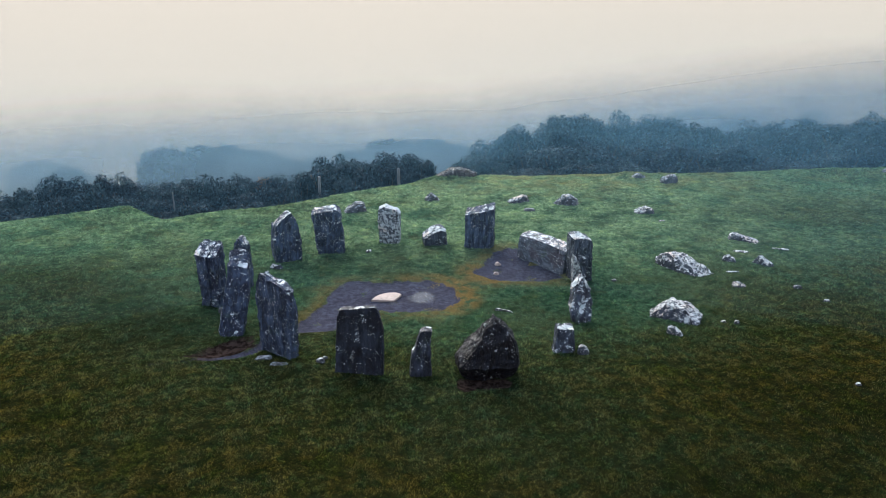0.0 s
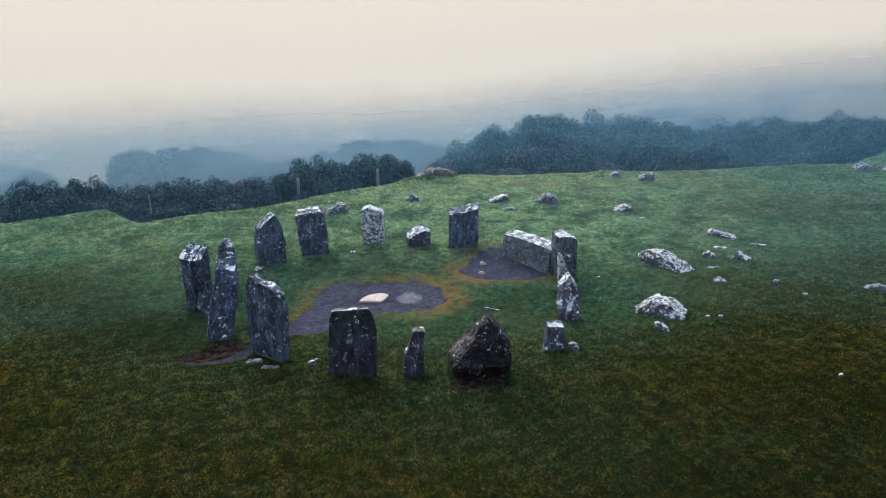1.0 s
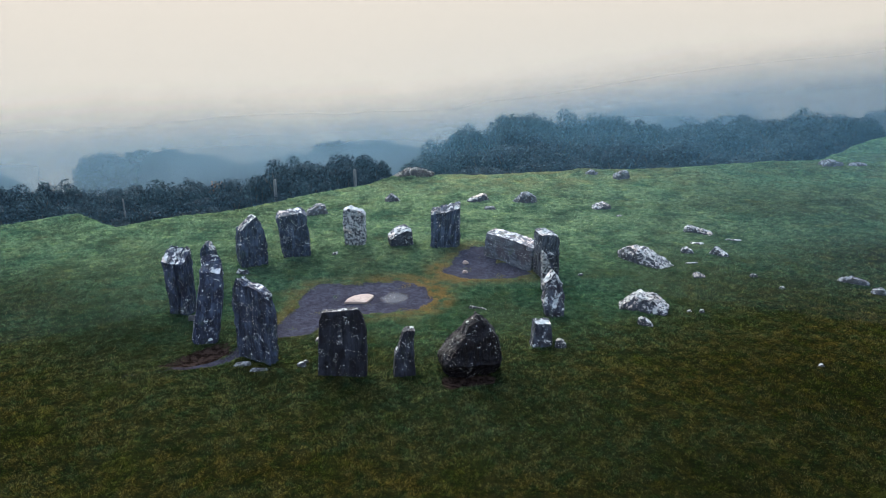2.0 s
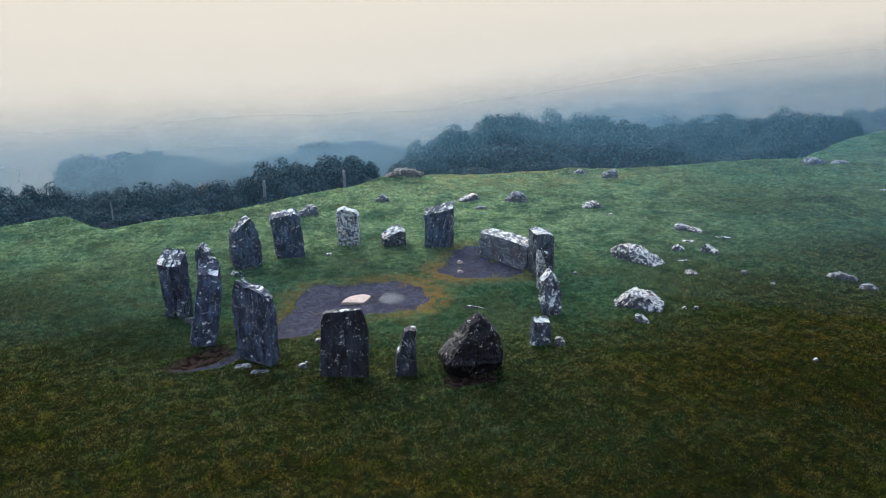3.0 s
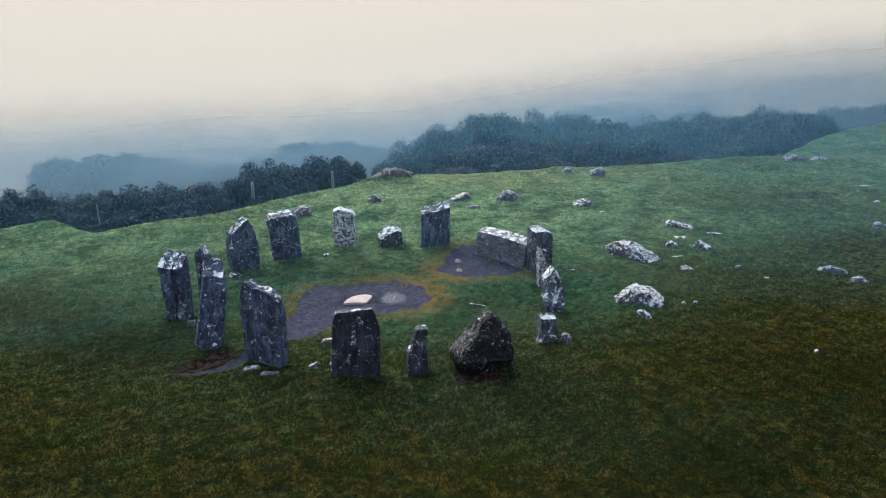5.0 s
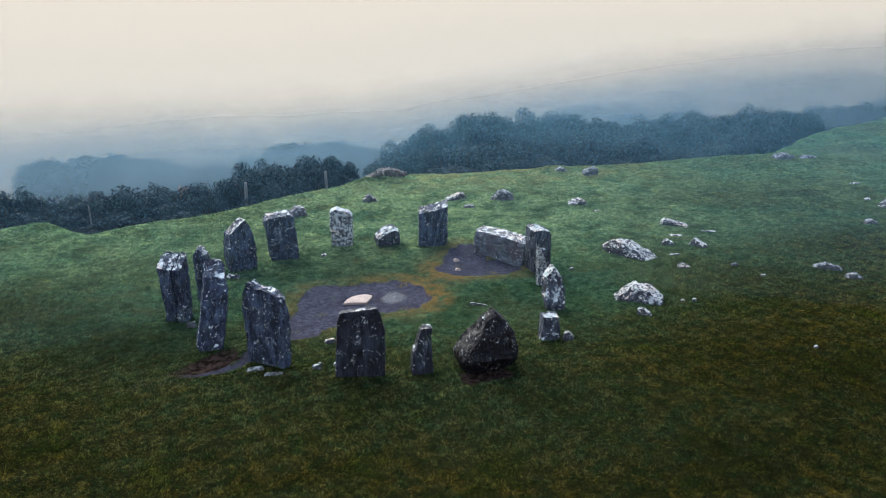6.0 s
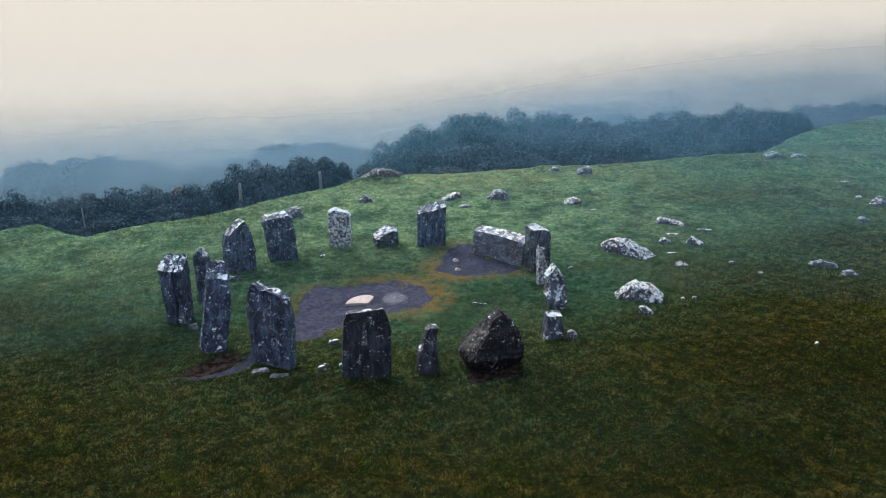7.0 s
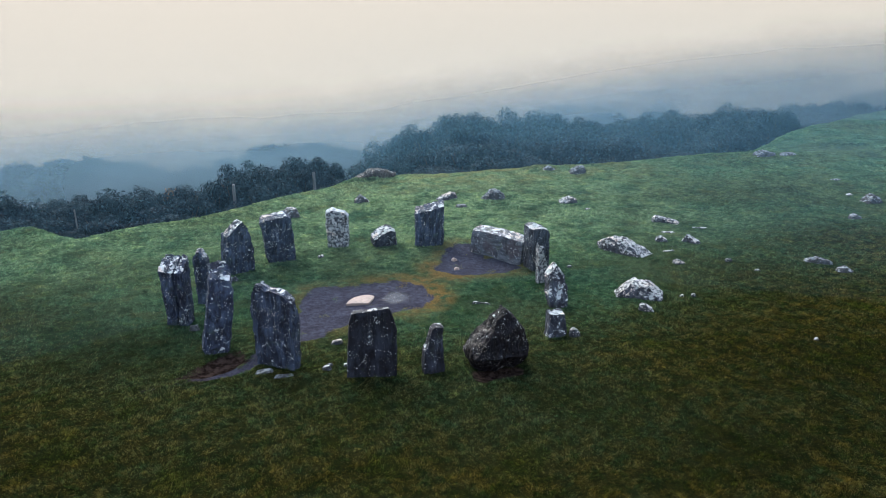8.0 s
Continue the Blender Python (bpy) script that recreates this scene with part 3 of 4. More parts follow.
standing("broad dark slab-like standing stone with uneven top", (-4.09, 15.24), -36, 1.18, 0.28, [(0, 0.04), (0.8, -0.03), (1, 0.0)],
         [(0, 1.18), (0.8, 1.16), (1, 1.08)], [(0, 1.70), (0.08, 1.84), (0.16, 2.02), (0.26, 1.96), (0.36, 1.86), (0.52, 1.90), (0.8, 1.84), (0.92, 1.76), (1, 1.62)], lean=0.08,
         seed=14, round_=0.10, chips=4, rough=0.04)
standing("broad dark standing slab with sloping pale-edged top", (-1.93, 14.20), -6, 1.17, 0.17, [(0, 0), (0.9, 0.12), (1, 0.17)],
         [(0, 1.16), (0.7, 1.17), (0.9, 1.09), (1, 1.03)], [(0, 1.54), (0.12, 1.57), (0.95, 1.66), (1, 1.63)], lean=0.06, seed=15, round_=0.05, chips=2, rough=0.026, material=M_STONE_DUSK)
standing("small narrow dark standing stone, stepped near its top", (-0.51, 14.06), 2, 0.52, 0.28, [(0, 0), (0.55, 0.06), (0.62, 0.12), (0.85, 0.20), (1, 0.26)],
         [(0, 0.52), (0.7, 0.50), (1, 0.53)], [(0, 1.02), (0.3, 1.05), (1, 1.03)], lean=0.22, seed=16, round_=0.08, rough=0.03, chips=3, material=M_STONE_DUSK)
standing("squat dark boulder-like stone, undercut below a ridged peak", (1.02, 13.80), 4, 1.50, 1.00, [(0, 0.34), (0.14, 0.18), (0.32, 0.06), (0.40, 0.08), (0.55, 0.26), (0.75, 0.52), (0.92, 0.68), (1, 0.80)],
         [(0, 1.24), (0.22, 1.46), (0.45, 1.50), (0.7, 1.40), (0.9, 1.20), (1, 1.02)], [(0, 1.40), (0.5, 1.52), (1, 1.42)], seed=17, round_=0.16, chips=5, rough=0.06, material=M_STONE_DARK,
         belly=[(0, 0.40), (0.2, 0.66), (0.36, 1.0), (0.7, 0.8), (1, 0.30)])
standing("low dark stone with white lichen on its flat top", (2.98, 15.32), 5, 0.60, 0.30, [(0, 0), (1, 0.13)], [(0, 0.58), (1, 0.56)],
         [(0, 0.58), (1, 0.54)], rise=0.04, lean=0.18, seed=18, round_=0.08, rough=0.035, chips=3, material=M_STONE_PALE)
standing("leaning narrow stone with pale lichened head", (3.75, 17.06), 2, 0.50, 0.34, [(0, 0), (0.5, -0.05), (1, 0.05)], [(0, 0.50), (0.6, 0.56), (0.85, 0.52), (1, 0.42)],
         [(0, 0.80), (0.35, 0.96), (0.7, 1.10), (1, 0.96)], lean=0.60, seed=19, round_=0.12, material=M_STONE_PALE)
standing("thin leaning stone splinter, pale with lichen", (4.06, 19.42), 6, 0.50, 0.20, [(0, 0.06), (1, 0.0)], [(0, 0.55), (0.5, 0.38), (1, 0.12)],
         [(0, 1.32), (1, 1.20)], lean=-0.10, seed=20, round_=0.08, rough=0.03, chips=3, material=M_MOTTLED)
standing("upright blocky stone crusted with grey lichen", (4.39, 20.50), 14, 0.64, 0.62, [(0, 0), (1, -0.05)], [(0, 0.64), (1, 0.61)],
         [(0, 1.44), (0.5, 1.46), (1, 1.34)], rise=0.05, seed=21, round_=0.09, material=M_STONE_PALE)
tagged(stone("recumbent_stone", (3.21, 21.91), -51, 2.20, 0.50, [(0, 0), (1, 0.10)], [(0, 2.16), (1, 2.22)], [(0, 0.84), (0.5, 0.88), (1, 0.82)],
             rise=0.08, seed=22, round_=0.05, chips=3, rough=0.03, material=M_AXIAL, flute=0.2),
       "long low recumbent stone slab, spotted with white lichen", "recumbent stone", CIRCLE)
standing("dark upright stone with steeply slanting lichened top", (1.26, 23.52), -10, 1.06, 0.50, [(0, 0), (1, 0.02)], [(0, 1.02), (1, 1.06)],
         [(0, 1.20), (0.5, 1.32), (1, 1.48)], rise=0.15, lean=0.05, seed=23, round_=0.06, chips=3, cracks=[(-0.2, 0.04, 0.06), (0.08, 0.05, 0.05), (0.3, 0.035, 0.05)])
standing("low lichened boulder of the stone ring", (-0.24, 23.92), 10, 0.92, 0.60, [(0, 0), (1, 0.02)], [(0, 0.90), (1, 0.84)],
         [(0, 0.24), (0.3, 0.42), (0.75, 0.56), (1, 0.48)], rise=0.10, seed=24, round_=0.14, chips=8, material=M_STONE_PALE)
standing("upright grey stone mottled all over with lichen", (-1.94, 24.07), -6, 0.76, 0.42, [(0, 0), (1, -0.03)], [(0, 0.74), (1, 0.78)],
         [(0, 1.28), (0.3, 1.40), (0.8, 1.28), (1, 1.12)], seed=25, round_=0.08, material=M_MOTTLED)
standing("broad dark standing stone leaning over, lichened head", (-3.89, 23.14), 8, 0.98, 0.46, [(0, 0), (0.5, -0.06), (1, -0.14)], [(0, 0.98), (1, 0.88)],
         [(0, 1.40), (0.12, 1.50), (0.8, 1.60), (1, 1.46)], rise=0.08, seed=26, round_=0.07, chips=3)
standing("dark standing stone with peaked lichened top", (-5.14, 22.18), 28, 0.92, 0.46, [(0, 0), (0.5, -0.06), (1, 0.02)], [(0, 0.92), (0.6, 0.92), (1, 0.80)],
         [(0, 1.30), (0.3, 1.44), (0.55, 1.62), (0.75, 1.70), (1, 1.36)], seed=27, round_=0.09)

ROCKS = "loose rocks in the turf"


def rock(label, x, y, yaw, w, d, top, seed, rough=0.05, material=None, name="rock", rise=0.0, round_=0.22, group=ROCKS, chips=14):
    top = [(u, h + 0.025) for u, h in top]
    hmax = max(h for _, h in top)
    return tagged(stone(name, (x, y), yaw, w, d, [(0, 0), (1, 0.14 * w)], [(0, w), (1, 0.86 * w)], top, rise=rise, seed=seed, rough=rough, chips=chips,
                        round_=round_, step=max(0.018, min(0.04, w / 22)), material=material or M_ROCK, belly=[(0, 1), (0.6, 0.92), (1, 0.7)], flute=0.5, cut_least=0.82,
                        sink=0.06 if hmax > 0.12 else 0.03), label, "rock", group)


rock("large pale crusted boulder sunk in the turf", 7.55, 21.45, -52, 2.35, 0.9, [(0, 0.22), (0.25, 0.44), (0.5, 0.38), (0.8, 0.20), (1, 0.03)], 31, 0.065)
rock("pale rounded lichen-crusted boulder on the grass", 6.28, 17.32, -32, 1.50, 0.9, [(0, 0.18), (0.25, 0.35), (0.4, 0.28), (0.65, 0.34), (1, 0.08)], 32, 0.065)
rock("small pale stone beside a boulder", 5.95, 16.40, -40, 0.50, 0.22, [(0, 0.14), (0.5, 0.16), (1, 0.05)], 33, 0.03)
rock("long flat pale rock in the turf", 10.95, 24.3, -28, 1.25, 0.45, [(0, 0.20), (0.3, 0.18), (1, 0.04)], 34, 0.05)
rock("small grey rock in the turf", 9.62, 22.15, -20, 0.50, 0.32, [(0, 0.12), (0.5, 0.15), (1, 0.05)], 35, 0.04)
rock("jagged grey rock in the turf", 10.6, 21.9, -45, 0.75, 0.36, [(0, 0.14), (0.2, 0.24), (0.5, 0.15), (1, 0.05)], 36, 0.05)
rock("low flat grey rock", 10.45, 23.15, -12, 0.60, 0.20, [(0, 0.01), (1, 0.02)], 37, 0.02)
rock("low grey-green rock mostly under turf", 9.2, 20.05, 0, 0.52, 0.34, [(0, 0.05), (0.5, 0.09), (1, 0.02)], 38, 0.03, M_DULL)
rock("small bluish stone beside a low standing stone", 3.40, 15.22, -10, 0.33, 0.26, [(0, 0.14), (0.5, 0.2), (1, 0.1)], 39, 0.03)
rock("long low grey rock ridge in the turf", 13.65, 19.0, -32, 1.15, 0.32, [(0, 0.08), (0.4, 0.18), (1, 0.06)], 40, 0.04, M_DULL)
rock("low dark grey rock", 13.9, 18.05, -25, 0.62, 0.3, [(0, 0.08), (0.5, 0.14), (1, 0.04)], 41, 0.03, M_DULL)
rock("grey mound-shaped rock near the field edge", 5.4, 29.2, 0, 1.25, 0.6, [(0, 0.15), (0.3, 0.36), (0.6, 0.38), (1, 0.16)], 42, 0.07, M_DULL)
rock("pale flat rock in bright turf", 8.4, 27.9, 8, 1.0, 0.5, [(0, 0.06), (0.7, 0.22), (1, 0.14)], 43, 0.05)
rock("grey rock on the field edge", 11.0, 33.1, 4, 0.95, 0.5, [(0, 0.2), (0.5, 0.34), (1, 0.36)], 44, 0.05, M_DULL)
rock("low grey rock on the field edge", 9.7, 33.9, 0, 0.8, 0.4, [(0, 0.1), (0.5, 0.2), (1, 0.08)], 45, 0.04, M_DULL)
rock("low brown rocky hump half under turf on the bank", 0.75, 33.9, 4, 2.3, 0.9, [(0, 0.08), (0.25, 0.26), (0.5, 0.32), (0.75, 0.24), (1, 0.10)], 80, 0.10, M_HUMP)
rock("low jagged rock with turf over it", -0.45, 29.9, 0, 0.75, 0.4, [(0, 0.16), (0.4, 0.3), (1, 0.06)], 46, 0.06, M_DULL)
rock("grey half-buried rock behind the ring", -3.6, 28.1, 10, 1.1, 0.5, [(0, 0.12), (0.5, 0.36), (1, 0.3)], 47, 0.06, M_DULL)
rock("pale flat slab lying in the turf", 3.35, 29.6, 20, 1.15, 0.45, [(0, 0.08), (0.5, 0.2), (1, 0.26)], 48, 0.04)
rock("small grey flat rock", 3.65, 28.35, 0, 0.6, 0.3, [(0, 0.06), (1, 0.08)], 49, 0.02, M_DULL)
rock("low broken rock on the rise", 24.6, 34.8, 0, 1.2, 0.5, [(0, 0.06), (0.4, 0.15), (1, 0.06)], 71, 0.06, M_DULL)
rock("far grey rock on the rise", 23.3, 34.9, 0, 1.6, 0.7, [(0, 0.12), (0.4, 0.30), (1, 0.1)], 50, 0.09, M_DULL)
rock("far grey rock in the field", 21.5, 25.1, 0, 1.0, 0.55, [(0, 0.08), (0.4, 0.36), (1, 0.12)], 51, 0.08, M_DULL)
rock("small dull rock in the field", 18.8, 23.1, 0, 0.6, 0.35, [(0, 0.1), (0.5, 0.18), (1, 0.06)], 52, 0.04, M_DULL)
rock("pale stone lying on the grass", -5.5, 21.45, -15, 0.46, 0.22, [(0, 0.12), (0.5, 0.08), (1, 0.12)], 53, 0.03)
rock("flat grey stone at a standing stone's foot", -4.30, 14.98, 8, 0.56, 0.24, [(0, 0.0), (0.5, 0.03), (1, 0.0)], 54, 0.02, M_DULL)
rock("thin flat stone at a standing stone's foot", -3.88, 14.66, -4, 0.56, 0.20, [(0, -0.01), (1, 0.0)], 55, 0.015, M_DULL)
rock("small pale stone between two standing stones", -2.95, 14.74, -25, 0.26, 0.14, [(0, 0.04), (1, 0.09)], 56, 0.015)
rock("small flat stone at a slab's foot", -2.55, 16.2, 10, 0.34, 0.16, [(0, 0.05), (1, 0.06)], 57, 0.015)
rock("grey stone at a standing stone's foot", -6.2, 17.95, 0, 0.30, 0.2, [(0, 0.1), (1, 0.12)], 58, 0.02, M_DULL)
rock("small pinkish stone on the turf", -2.58, 23.2, 20, 0.26, 0.14, [(0, 0.05), (1, 0.05)], 59, 0.015)
rock("small white stone on bare earth", 1.88, 22.05, 20, 0.26, 0.2, [(0, 0.05), (0.4, 0.1), (1, 0.03)], 60, 0.03, M_SLAB, round_=0.5)
rock("small white pebble on bare earth", 1.72, 21.2, 0, 0.22, 0.15, [(0, 0.03), (0.5, 0.06), (1, 0.03)], 61, 0.03, M_SLAB, round_=0.5)
rock("small white stone in the turf", 9.26, 13.66, 15, 0.17, 0.10, [(0, 0.02), (0.5, 0.04), (1, 0.02)], 62, 0.015)
rock("small white stone in the turf", 7.95, 17.18, 0, 0.16, 0.12, [(0, 0.07), (1, 0.06)], 63, 0.015)
rock("small pale stone in a hollow", 10.9, 19.9, 0, 0.32, 0.14, [(0, 0.04), (1, 0.06)], 64, 0.015)
rock("small pale stone in a hollow", 11.26, 18.85, 0, 0.22, 0.12, [(0, 0.04), (1, 0.04)], 65, 0.015)
rock("narrow pale stone sliver on the grass", 1.70, 18.17, -25, 0.70, 0.06, [(0, 0.03), (1, 0.025)], 66, 0.008, M_ROCK)
rock("thin pale stone in the far turf", 22.8, 29.05, -8, 0.7, 0.2, [(0, 0.03), (1, 0.02)], 72, 0.02)
rock("small pale stone in the far turf", 21.4, 26.45, 20, 0.4, 0.2, [(0, 0.08), (1, 0.06)], 73, 0.02)
rock("thin flat pale stone among rocks", 9.42, 21.25, -5, 0.55, 0.12, [(0, 0.0), (1, 0.01)], 74, 0.01)
rock("small white stone outside the ring", 5.39, 20.49, 0, 0.2, 0.1, [(0, 0.03), (1, 0.04)], 75, 0.01)
rock("small flat white stone in the turf", 7.63, 17.28, 10, 0.18, 0.1, [(0, 0.03), (1, 0.03)], 76, 0.01)
rock("small pale stone by a slab's foot", -2.45, 14.86, 0, 0.14, 0.1, [(0, 0.03), (1, 0.05)], 77, 0.01)
rock("small pale stone by a slab's foot", -2.8, 14.95, 30, 0.14, 0.08, [(0, 0.03), (1, 0.03)], 78, 0.01)
rock("small pale stone in far turf", 8.7, 26.65, 0, 0.3, 0.14, [(0, 0.03), (1, 0.04)], 79, 0.01)
rock("narrow pale rock sliver in the turf", 12.0, 23.5, -15, 0.8, 0.12, [(0, 0.01), (1, 0.01)], 67, 0.015)

# the flat pale flag in the middle
def build_flagstone():
    z = float(ground_z(-1.65, 19.1)) + 0.01
    edge = [(-2.12, 19.02), (-2.03, 19.22), (-1.86, 19.42), (-1.64, 19.54), (-1.42, 19.56), (-1.24, 19.40), (-1.30, 19.20), (-1.46, 18.95), (-1.78, 18.99)]
    bm = bmesh.new()
    ring = [bm.verts.new((x, y, z - 0.05)) for x, y in edge]
    face = bm.faces.new(ring)
    up = bmesh.ops.extrude_face_region(bm, geom=[face])
    for v in [g for g in up["geom"] if isinstance(g, bmesh.types.BMVert)]:
        v.co.z = z + 0.055 + 0.012 * math.sin(9 * v.co.x) + 0.02 * (v.co.y - 19.1)
    bmesh.ops.bevel(bm, geom=[e for e in bm.edges if any(v.co.z > z for v in e.verts)], offset=0.014, segments=2, affect="EDGES")
    bmesh.ops.recalc_face_normals(bm, faces=bm.faces)
    me = bpy.data.meshes.new("flagstone")
    bm.to_mesh(me)
    bm.free()
    me.materials.append(M_SLAB)
    tagged(new("flagstone", me), "flat pale pinkish flagstone lying on bare earth", "flagstone")


build_flagstone()


def build_puddle():
    n, verts = 48, []
    cx, cy = -0.64, 19.27
    z = float(ground_z(cx, cy)) + 0.012
    for i in range(n):
        a = 6.283 * i / n
        r = 1 + 0.12 * math.sin(3 * a + 1) + 0.09 * math.sin(5 * a + 2.1) + 0.05 * math.sin(9 * a)
        verts.append((cx + 0.56 * r * math.cos(a), cy + 0.62 * r * math.sin(a), z))
    verts += [(v[0], v[1], z - 0.04) for v in verts]
    faces = [tuple(range(n))] + [(i, i + n, (i + 1) % n + n, (i + 1) % n) for i in range(n)]
    tagged(new("puddle", mesh_from("puddle", verts, faces, M_WATER, False)), "shallow grey rain puddle on bare earth", "puddle")


build_puddle()


# ---- shrubs, hedge and far trees ----
def leaf_cloud(name, seed, leaves, size, material, lumps=14, spiky=0.3, loose=0.0):
    """Foliage about 2 m across and 2 m high over z = 0: leaves on the shells of overlapping lumps, with loose sprigs."""
    r = np.random.RandomState(seed)
    c = np.stack([r.uniform(-0.75, 0.75, lumps), r.uniform(-0.75, 0.75, lumps), r.uniform(0.45, 1.45, lumps)], 1)
    c[:, 2] -= 0.35 * np.hypot(c[:, 0], c[:, 1])
    rad = r.uniform(0.30, 0.60, lumps)
    which = r.randint(0, lumps, leaves)
    d = r.normal(size=(leaves, 3))
    d /= np.linalg.norm(d, axis=1)[:, None]
    d[:, 2] = np.where(r.uniform(0, 1, leaves) < 0.75, np.abs(d[:, 2]), d[:, 2])
    shell = rad[which] * (0.62 + 0.42 * r.uniform(0, 1, leaves) ** 0.6)
    far = r.uniform(0, 1, leaves) < 0.035
    shell = np.where(far, shell * (1 + spiky * r.uniform(0.2, 1, leaves)), shell)
    p = c[which] + d * shell[:, None]
    p = p + loose * r.normal(size=(leaves, 3))
    p[:, 2] = np.maximum(p[:, 2], 0.02)
    s = size * r.uniform(0.5, 1.3, leaves)
    # leaves face outwards from their lump, more or less
    nrm = d + 0.45 * r.normal(size=(leaves, 3))
    nrm[:, 2] += 0.35
    nrm /= np.linalg.norm(nrm, axis=1)[:, None]
    a = np.cross(nrm, r.normal(size=(leaves, 3)))
    a /= np.maximum(np.linalg.norm(a, axis=1), 1e-6)[:, None]
    b = np.cross(nrm, a)
    v = np.stack([p - a * s[:, None] - b * s[:, None] * 0.4, p - a * s[:, None] * 0.6 + b * s[:, None] * 0.5, p + a * s[:, None]], 1).reshape(-1, 3)
    i = np.arange(leaves) * 3
    f = np.stack([i, i + 1, i + 2], 1)
    return mesh_from(name, v.tolist(), f.tolist(), material, False)


def stem_mesh(name, seed, count=6, thick=0.05):
    """Tapered bent stems from the root up into the foliage."""
    rnd = random.Random(seed)
    verts, faces = [], []
    for _ in range(count):
        a, out = rnd.uniform(0, 6.283), rnd.uniform(0.2, 0.75)
        prev = None
        for k in range(6):
            t = k / 5
            x, y, z = math.cos(a) * out * t ** 1.4, math.sin(a) * out * t ** 1.4, -0.25 + 1.6 * t
            r = thick * (1 - 0.8 * t)
            ring = []
            for j in range(6):
                b = 6.283 * j / 6
                ring.append(len(verts))
                verts.append((x + r * math.cos(b), y + r * math.sin(b), z))
            if prev:
                for j in range(6):
                    faces.append((prev[j], prev[(j + 1) % 6], ring[(j + 1) % 6], ring[j]))
            prev = ring
    return mesh_from(name, verts, faces, M_BARK)


def make_shrub(name, label, category, group, seed, leaves, size, material, spiky, loose=0.0):
    root = new(name)
    tagged(root, label, category, group)
    fo = new("foliage", leaf_cloud("foliage", seed, leaves, size, material, spiky=spiky, loose=loose))
    st = new("trunk", stem_mesh("trunk", seed + 50))
    fo.parent = st.parent = root
    return root


HEDGE = "hedgerow and thicket below the field"
PROTO = [make_shrub("shrub", "dense dark green bramble shrub in mist", "shrub", HEDGE, 101 + k, 6000, 0.060, M_LEAF if k % 2 else M_GORSE, 0.05 + 0.04 * (k % 3))
         for k in range(5)]
used = [0] * 5
rng = random.Random(8)


def plant(x, y, top, size):
    """A shrub with its foot on the ground and its head at height top."""
    k = rng.randrange(5)
    z = float(ground_z(x, y))
    h = max(0.9, top - z)
    m = pose(x, y, z, rng.uniform(-4, 4), rng.uniform(-4, 4), rng.uniform(0, 360))
    sc = (size * rng.uniform(0.85, 1.2), size * rng.uniform(0.85, 1.2), h / 1.62)
    ob = PROTO[k] if used[k] == 0 else copy_thing(PROTO[k], m)
    used[k] += 1
    ob.matrix_basis = m @ Matrix.Diagonal((*sc, 1))


def crest(x):
    return float(np.interp(x, CREST_X, CREST_Y))


POSTS = [(-6.2, 34.12), (-2.28, 35.74), (-12.57, 31.67)]
LEFT_TOP = [(-30, -0.7), (-21.3, -0.67), (-19, -0.75), (-18.2, -0.1), (-17.2, 0.0), (-16.5, -0.6), (-15.4, -0.99), (-12.7, -0.97), (-11.9, -0.7), (-11.3, -0.3), (-10.6, -0.6), (-9.6, -0.58), (-8.3, -0.54),
            (-7.2, -0.3), (-5.9, 0.0), (-4.5, -0.23), (-2.7, -0.34), (-1.4, -0.6), (-0.1, -1.5)]
THICKET_TOP = [(-2, -3.2), (0.2, -2.65), (1.7, -1.97), (3.1, -1.34), (4.2, -0.79), (5.3, -0.24), (6.0, 0.38), (6.9, 0.84), (7.7, 1.09), (9.5, 0.95), (11.4, 0.66), (12.8, 0.66), (15, 0.48), (16.4, 0.77), (17.1, 0.84),
               (18, 0.3), (22, 0.3), (28, 0.3)]
RIGHT_TOP = [(18, 0.6), (25, 0.4), (31, 0.1), (32.8, 0.25), (35, -0.3), (37.8, -0.62), (42.6, -0.68), (45.2, -0.55), (47.4, -0.12), (52, -0.5), (75, -0.5)]
# left hedge along the foot of the bank
for row, (off, drop) in enumerate([(3.4, 1.15), (4.7, 0.65), (6.0, 0.2), (7.4, 0.05)]):
    x = -29.0 + 0.6 * row
    while x < -0.5:
        y = crest(x) + off + rng.uniform(-0.5, 0.5)
        if all(abs(x - px) > 1.0 or y > py + 0.7 for px, py in POSTS):
            plant(x, y, interp_pairs(LEFT_TOP, x) + 0.2 * (7 - off) - drop + rng.uniform(-0.22, 0.06), 1.15)
        x += rng.uniform(0.85, 1.2)
# a clump of rusty bracken on the hedge's top
rust = make_shrub("fern_clump", "rust-brown bracken clump growing through the hedge", "bracken", HEDGE, 140, 2600, 0.07, M_RUST, 0.3)
rust.matrix_basis = pose(-8.5, crest(-8.5) + 6.6, float(ground_z(-8.5, crest(-8.5) + 6.6)), 0, 0, 40) @ Matrix.Diagonal((1.0, 0.7, (-0.42 - float(ground_z(-8.5, crest(-8.5) + 6.6))) / 1.85, 1))
# brambles round the foot of each post
for (px, py), top in zip(POSTS, (-1.1, -1.1, -1.3)):
    plant(px + 0.1, py - 0.9, top, 0.85)
# thicket on the slope ahead
for row in range(7):
    y0 = 38.3 + 2.4 * row
    x = -0.5 + 0.75 * row
    while x < 28:
        top = interp_pairs(THICKET_TOP, x) + 0.165 * (45 - y0) - (2.2, 1.5, 0.9, 0.5, 0.15, 0.05, 0.1)[row] + rng.uniform(-0.45, 0.1)
        y = y0 + rng.uniform(-0.8, 0.8)
        if y > crest(x) + 2.2:
            plant(x, y, top, 1.7)
        x += rng.uniform(1.8, 2.5)
